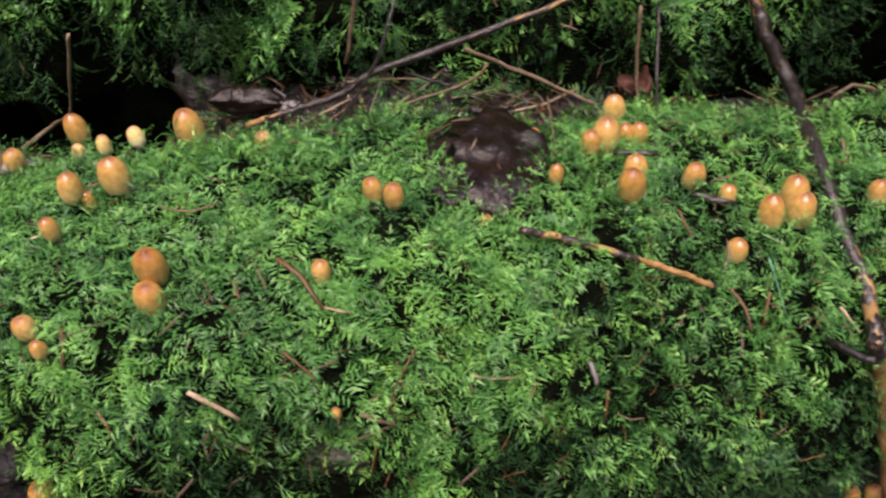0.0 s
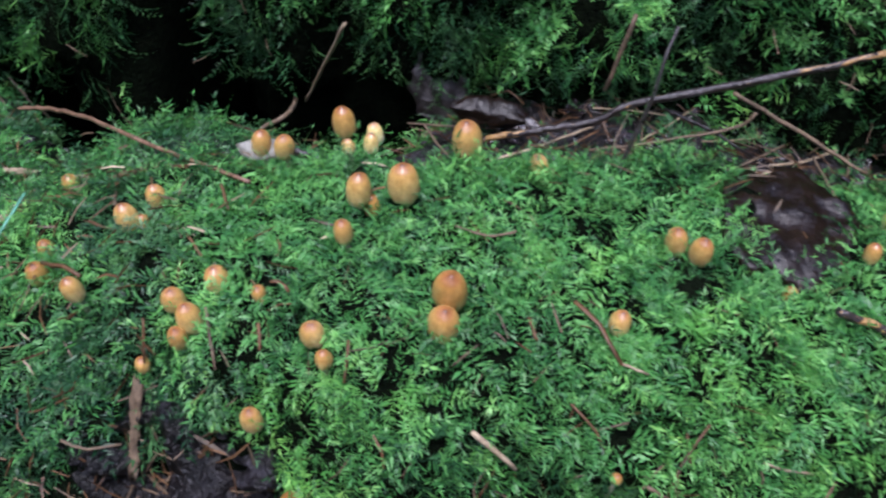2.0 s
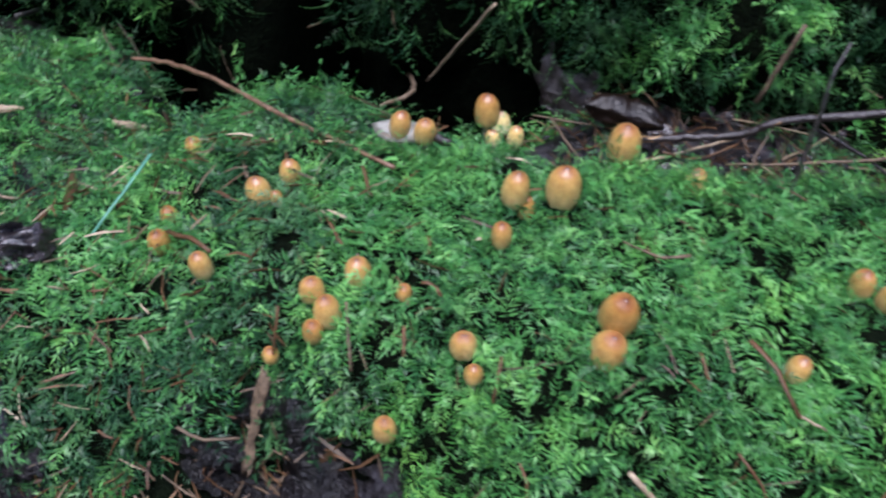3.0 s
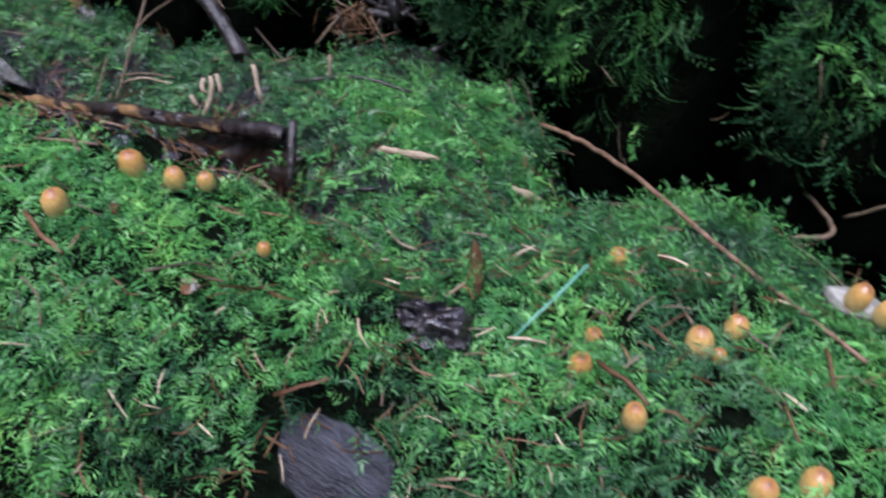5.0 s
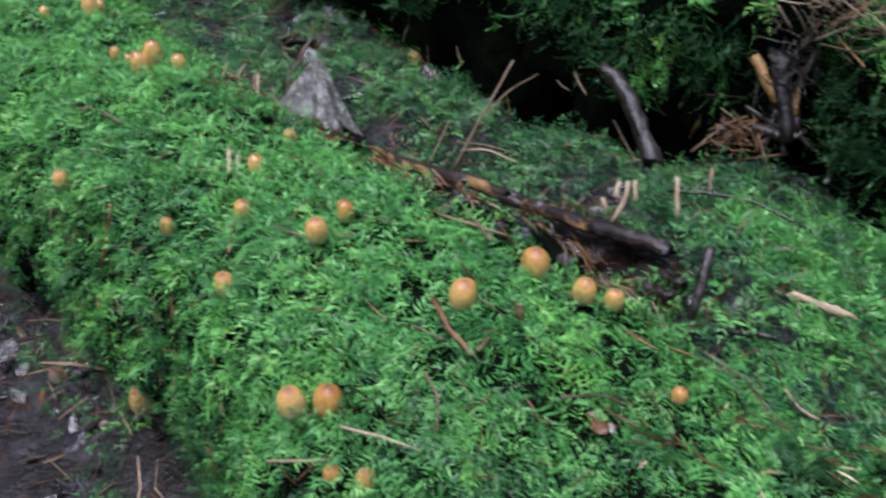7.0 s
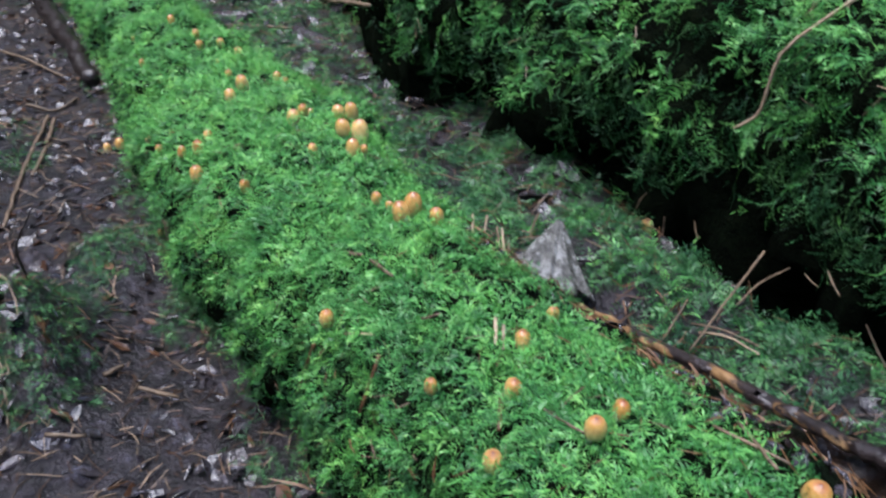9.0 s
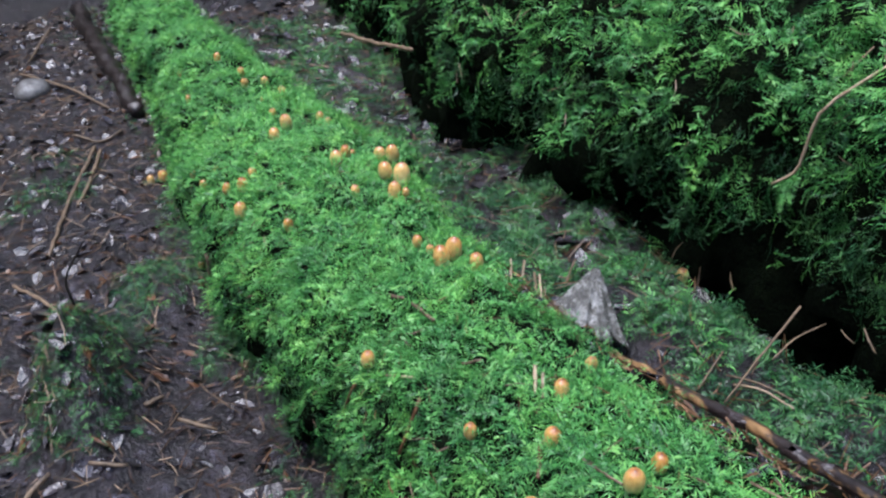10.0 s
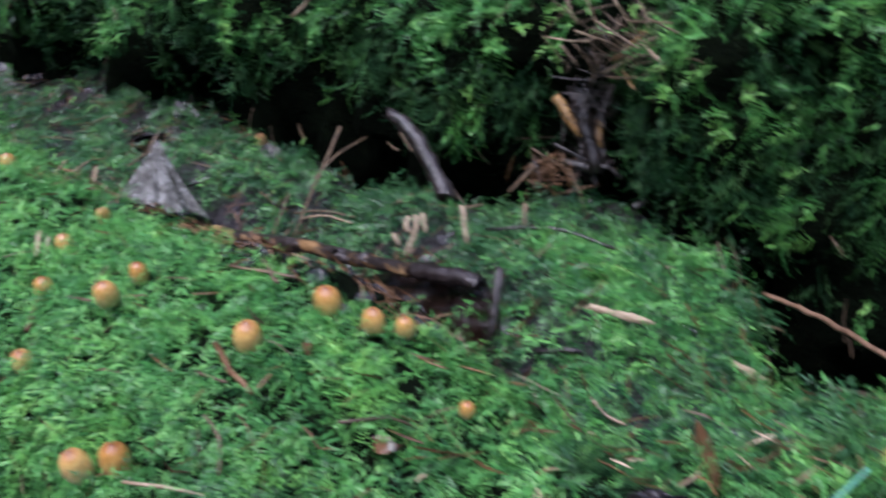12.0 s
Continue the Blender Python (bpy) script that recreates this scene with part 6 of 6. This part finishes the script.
mushroom((-1.8791, 0.0326, -0.0617), (-1.8787, 0.0311, -0.0815), 0.0204)
mushroom((-1.9115, 0.0549, -0.0621), (-1.9122, 0.0539, -0.0789), 0.0161)
mushroom((-1.9003, 0.0071, -0.0760), (-1.9051, 0.0062, -0.0994), 0.0160)
mushroom((-2.0777, -0.0198, -0.1704), (-2.0827, -0.0211, -0.1940), 0.0179)
mushroom((-2.1619, -0.0310, -0.1964), (-2.1670, -0.0322, -0.2181), 0.0154)
mushroom((-2.5788, -0.0882, -0.4332), (-2.5773, -0.0907, -0.4572), 0.0260)
mushroom((-2.5732, -0.1185, -0.4337), (-2.5733, -0.1204, -0.4537), 0.0192)
mushroom((-2.0687, 0.0075, -0.1382), (-2.0722, 0.0067, -0.1534), 0.0125)
mushroom((-2.8395, -0.0428, -0.4248), (-2.8483, -0.0446, -0.4015), 0.0211)
mushroom((-2.4416, 0.0322, -0.2180), (-2.4425, 0.0310, -0.2338), 0.0163)
mushroom((-2.5362, 0.0072, -0.2200), (-2.5374, 0.0059, -0.2362), 0.0155)
mushroom((-2.8236, 0.0148, -0.2889), (-2.8244, 0.0134, -0.3055), 0.0175)
mushroom((-2.7121, 0.1041, -0.2097), (-2.7127, 0.1028, -0.2279), 0.0180)
mushroom((-2.5454, 0.1369, -0.1812), (-2.5450, 0.1353, -0.2045), 0.0222)
mushroom((-2.4484, 0.1294, -0.1603), (-2.4519, 0.1286, -0.1807), 0.0175)
mushroom((-2.4591, 0.1754, -0.1714), (-2.4594, 0.1742, -0.1906), 0.0190)
mushroom((-2.4107, 0.2035, -0.1777), (-2.4103, 0.2022, -0.1990), 0.0213)
mushroom((-2.3362, 0.1475, -0.1523), (-2.3383, 0.1470, -0.1661), 0.0108)
mushroom((-2.1988, 0.1459, -0.1135), (-2.1995, 0.1450, -0.1310), 0.0168)
mushroom((-2.0963, 0.1528, -0.0810), (-2.0952, 0.1512, -0.1038), 0.0244)
mushroom((-2.0472, 0.1204, -0.0742), (-2.0570, 0.1204, -0.1094), 0.0226)
mushroom((-2.1104, 0.2218, -0.0908), (-2.1140, 0.2217, -0.1114), 0.0162)
mushroom((-2.1021, 0.2341, -0.1014), (-2.1042, 0.2338, -0.1186), 0.0152)
mushroom((-1.9941, -0.0585, -0.2914), (-1.9956, -0.0595, -0.3075), 0.0116)


# moss that has grown up round the feet of the mushrooms
cp, cn, cl, cs = [], [], [], []
for c, f, w in COLLARS:
    for _ in range(15):
        a, r = RNG.uniform(0, 2 * math.pi), w * RNG.uniform(0.35, 0.85)
        d = np.array([math.cos(a), math.sin(a), 0.0])
        rise = max(0.012, c[2] - f[2])
        cp.append(np.array(f) + d * r + np.array([0, 0, RNG.uniform(-0.010, 0.0)]))
        cn.append(np.array([0, 0, 1.0]) + d * RNG.uniform(-0.15, 0.5))
        cl.append(d * RNG.uniform(-0.3, 1.0) + RNG.normal(0, 0.3, 3))
        cs.append(min(1.25, rise / 0.021 * RNG.uniform(0.55, 0.95)))
moss_bed("moss", np.array(cp), np.array(cn), np.array(cl), np.array(cs), UPRIGHT, MOSS, "green moss grown up round the mushrooms' feet")


# ---- uncountable litter ----
def scatter_needles(name, places, normals, length, radius, mat, label, lift=0.003):
    """Dead needles and twig bits strewn flat, joined into one mesh."""
    rng = np.random.default_rng(len(places) + 1)
    verts, faces = [], []
    for q, n in zip(places, normals):
        t = unit(np.cross(n, rng.normal(0, 1, 3)) + n * rng.normal(0, 0.18))
        s = unit(np.cross(n, t))
        h = rng.uniform(0.4, 1.0) * length
        r = radius * rng.uniform(0.6, 1.3)
        bow = s * rng.normal(0, 0.12) * h + n * rng.uniform(0, 0.1) * h
        m = q + n * lift
        k = len(verts)
        for c, w in ((m - t * h, 0.7), (m + bow, 1.0), (m + t * h, 0.4)):
            verts += [tuple(c + s * r * w), tuple(c - s * r * w * 0.5 + n * r * w), tuple(c - s * r * w * 0.5 - n * r * w)]
        for a in (k, k + 3):
            for e in range(3):
                faces.append((a + e, a + (e + 1) % 3, a + 3 + (e + 1) % 3, a + 3 + e))
    me = bpy.data.meshes.new(name)
    me.from_pydata(verts, [], faces)
    me.materials.append(mat)
    return tagged(new(name, me), label, "litter", kind="stuff")


def litter_leaves(name, places, normals, size, mat, label):
    """Small rotting leaves and bark flakes: bent diamonds with thickness, joined."""
    rng = np.random.default_rng(len(places) + 2)
    verts, faces = [], []
    for q, n in zip(places, normals):
        n = unit(n + rng.normal(0, 0.38, 3))
        t = unit(np.cross(n, rng.normal(0, 1, 3)))
        s = np.cross(n, t)
        h = size * rng.uniform(0.25, 1.0)
        w = h * rng.uniform(0.35, 0.85)
        m = q + n * 0.0025
        k = len(verts)
        for f in (0.0, -0.0012):
            for u, v, lift in ((-1, 0, 0.0), (-0.4, 0.9, 0.12), (0.35, 0.8, 0.15), (1, 0, 0.02), (0.35, -0.8, 0.1), (-0.4, -0.9, 0.15), (0, 0, -0.02)):
                verts.append(tuple(m + t * u * h + s * v * w * rng.uniform(0.7, 1.1) + n * (lift * h * rng.uniform(0, 1.4) + f)))
        for e in range(6):
            faces.append((k + e, k + (e + 1) % 6, k + 6))
            faces.append((k + 7 + (e + 1) % 6, k + 7 + e, k + 13))
            faces.append((k + e, k + 7 + e, k + 7 + (e + 1) % 6, k + (e + 1) % 6))
    me = bpy.data.meshes.new(name)
    me.from_pydata(verts, [], faces)
    me.materials.append(mat)
    return tagged(new(name, me), label, "litter", kind="stuff")


def is_floor(x, y):
    return y < float(along(RIDGE, x)[0]) - 0.12


def is_gully(x, y):
    return float(along(RIDGE, x)[0]) + 0.11 < y < float(along(BACK, x)[0]) - 0.05


p, n = on_ground(7500, -4.3, -0.3, -1.0, 0.12, is_floor)
scatter_needles("needle_litter", p, n, 0.021, 0.0007, NEEDLE, "brown needles and twig bits on the forest floor")
p, n = on_ground(2600, -4.3, -0.3, -0.9, 0.12, is_floor)
scatter_needles("twig_litter", p, n, 0.032, 0.0011, TWIG, "tan twig bits on the forest floor")
p, n = on_ground(3400, -4.3, -0.3, -0.9, 0.12, is_floor)
litter_leaves("leaf_litter", p, n, 0.021, WETLEAF, "wet grey rotting leaves on the forest floor")
p, n = on_ground(420, -4.3, -0.3, -0.9, 0.12, is_floor)
litter_leaves("leaf_litter", p, n, 0.019, LEAF, "brown rotting leaf bits on the forest floor")
p, n = on_ground(5200, -3.6, 0.8, 0.05, 1.05, is_gully)
scatter_needles("needle_litter", p, n, 0.024, 0.0008, NEEDLE, "brown needles strewn along the gully", 0.010)
p, n = on_ground(800, -3.6, 0.8, 0.05, 1.05, is_gully)
scatter_needles("twig_litter", p, n, 0.035, 0.0013, TWIG, "tan twig bits strewn along the gully", 0.012)
p, n = on_ground(1000, -4.0, -1.4, -0.1, 0.9, is_gully)
litter_leaves("leaf_litter", p, n, 0.034, WETLEAF, "large wet grey leaves lying far along the gully")
p, n = on_ground(1300, -3.6, 0.8, 0.05, 1.05, is_gully)
litter_leaves("leaf_litter", p, n, 0.020, WETLEAF, "wet dark leaf bits strewn along the gully")

nrm, _ = shell(FP)
top = np.where(nrm[..., 2] > 0.2, 1.0, 0.0) * (FP[..., 0] > -2.2) * (FP[..., 0] < 0.7)
p, n = strew(FP, 1200, top, RNG)
scatter_needles("needle_litter", p, n, 0.013, 0.0006, NEEDLE, "brown needles caught among the log's moss", 0.011)
p, n = strew(FP, 160, top, RNG)
scatter_needles("twig_litter", p, n, 0.013, 0.0009, TWIG, "tan twig bits caught among the log's moss", 0.013)
nrm, _ = shell(BP)
top = np.where((nrm[..., 2] > 0.0) & (nrm[..., 1] < 0.3), 1.0, 0.0) * (BP[..., 0] > -2.2) * (BP[..., 0] < 0.7)
p, n = strew(BP, 260, top, RNG)
scatter_needles("needle_litter", p, n, 0.022, 0.001, TWIG, "dry needles and twig bits caught on the larger log", 0.018)

# bare earth on the broken flank, and the litter pocket beside the thick stick
nrm, _ = shell(FP)
bare = np.zeros(FP.shape[:2])
for x, y, r in CLEAR[6:-1] + CLEAR[4:5]:
    bare = np.maximum(bare, np.where(np.hypot(FP[..., 0] - x, FP[..., 1] - y) < r, 1.0, 0.0))
p, n = strew(FP, 300, bare * (nrm[..., 2] > 0), RNG)
scatter_needles("needle_litter", p, n, 0.015, 0.0009, NEEDLE, "brown needles on the bare earth of the log", 0.008)
p, n = strew(FP, 90, bare * (nrm[..., 2] > 0), RNG)
scatter_needles("twig_litter", p, n, 0.018, 0.0012, TWIG, "tan twig bits on the bare earth of the log", 0.009)


def is_pocket(x, y):
    ry = float(along(RIDGE, x)[0])
    return ry + 0.12 < y < 0.47 and math.exp(-((x + 0.98) / 0.2) ** 2 - ((y - 0.38) / 0.08) ** 2) > random.random()


p, n = on_ground(1500, -1.25, -0.72, 0.25, 0.5, is_pocket)
scatter_needles("needle_litter", p, n, 0.02, 0.001, NEEDLE, "brown needles in the pocket beside the thick stick", 0.006)
p, n = on_ground(220, -1.25, -0.72, 0.25, 0.5, is_pocket)
scatter_needles("twig_litter", p, n, 0.03, 0.0011, TWIG, "tan twig bits in the pocket beside the thick stick", 0.008)
p, n = on_ground(260, -1.25, -0.72, 0.25, 0.5, is_pocket)
litter_leaves("leaf_litter", p, n, 0.015, WETLEAF, "wet dark leaf bits in the pocket beside the thick stick")


def is_wet(x, y):
    return math.exp(-((x + 0.60) / 0.07) ** 2 - ((y - 0.57) / 0.06) ** 2) > random.random()


p, n = on_ground(260, -0.75, -0.45, 0.45, 0.72, is_wet)
litter_leaves("leaf_litter", p, n, 0.014, WETLEAF, "wet glinting leaf bits in a pocket under the larger log")
p, n = on_ground(200, -0.75, -0.45, 0.45, 0.72, is_wet)
scatter_needles("needle_litter", p, n, 0.02, 0.0008, NEEDLE, "brown needles in the wet pocket", 0.006)

# more litter in the broken saddle of the log
nrm, _ = shell(FP)
saddle = np.where(nrm[..., 2] > 0.25, 1.0, 0.0) * np.exp(-((FP[..., 0] + 0.54) / 0.17) ** 2)
p, n = strew(FP, 420, saddle, RNG)
scatter_needles("needle_litter", p, n, 0.014, 0.0008, NEEDLE, "brown needles caught in the darker moss of the log", 0.013)
p, n = strew(FP, 90, saddle, RNG)
scatter_needles("twig_litter", p, n, 0.012, 0.0008, PALE, "pale twig bits caught in the darker moss of the log", 0.015)
p, n = strew(FP, 16, saddle, RNG)
litter_leaves("leaf_litter", p + n * 0.008, n, 0.009, LEAF, "small brown leaf bits in the darker moss of the log")


# thinner litter on the ground all round
def is_open(x, y):
    return not (float(along(RIDGE, x)[0]) - 0.15 < y < float(along(BACK, x)[0]) + 0.2 and -4.2 < x < 1.5) and math.exp(-((x + 0.8) / 3.0) ** 2 - ((y - 0.2) / 2.2) ** 2) > random.random()


p, n = on_ground(9000, -6.0, 4.5, -4.0, 4.5, is_open)
scatter_needles("needle_litter", p, n, 0.04, 0.0016, NEEDLE, "brown needles strewn over the wood's floor")
p, n = on_ground(5000, -6.0, 4.5, -4.0, 4.5, is_open)
litter_leaves("leaf_litter", p, n, 0.036, WETLEAF, "wet rotting leaves strewn over the wood's floor")

# litter on the bare back of the log above the thick stick's pocket
ridge_y = np.interp(FP[..., 0], RIDGE[::-1, 0], RIDGE[::-1, 1])
back = np.where((FP[..., 1] > ridge_y + 0.085) & (nrm[..., 2] > -0.1), 1.0, 0.0) * (FP[..., 0] > -1.36) * (FP[..., 0] < -0.77)
p, n = strew(FP, 420, back, RNG)
litter_leaves("leaf_litter", p, n, 0.013, WETLEAF, "dark wet leaf bits on the bare back of the log")
p, n = strew(FP, 420, back, RNG)
scatter_needles("needle_litter", p, n, 0.016, 0.0009, NEEDLE, "brown needles on the bare back of the log", 0.007)


def heap(middle, spread, count):
    """Places tumbled about a middle, with random ways up."""
    q = np.array(middle) + RNG.normal(0, 1, (count, 3)) * np.array(spread)
    d = RNG.normal(0, 1, (count, 3))
    return q, d / np.linalg.norm(d, axis=1)[:, None]


p, n = heap((-0.902, 0.592, 0.142), (0.010, 0.009, 0.008), 70)
scatter_needles("needle_litter", p, n, 0.013, 0.0004, NEEDLE, "tangle of orange-brown dead needles under the larger log", 0.0)
p, n = heap((-0.862, 0.640, 0.268), (0.026, 0.018, 0.014), 80)
scatter_needles("twig_litter", p, n, 0.017, 0.0006, TWIG, "heap of dry straw and splinters on the larger log", 0.0)
p, n = heap((-0.900, 0.640, 0.180), (0.010, 0.012, 0.030), 90)
scatter_needles("twig_litter", p, n, 0.022, 0.0008, BARK, "shredded dark fibres of a rotten root", 0.0)


def is_trough(x, y):
    return math.exp(-((x + 0.02) / 0.22) ** 2 - ((y - 0.69) / 0.06) ** 2) > random.random()


p, n = on_ground(1500, -0.4, 0.35, 0.55, 0.82, is_trough)
scatter_needles("needle_litter", p, n, 0.018, 0.0007, NEEDLE, "brown needles lying thick in the gully", 0.008)
p, n = on_ground(700, -0.4, 0.35, 0.55, 0.82, is_trough)
litter_leaves("leaf_litter", p + n * 0.004, n, 0.015, WETLEAF, "wet dark leaf bits lying thick in the gully")
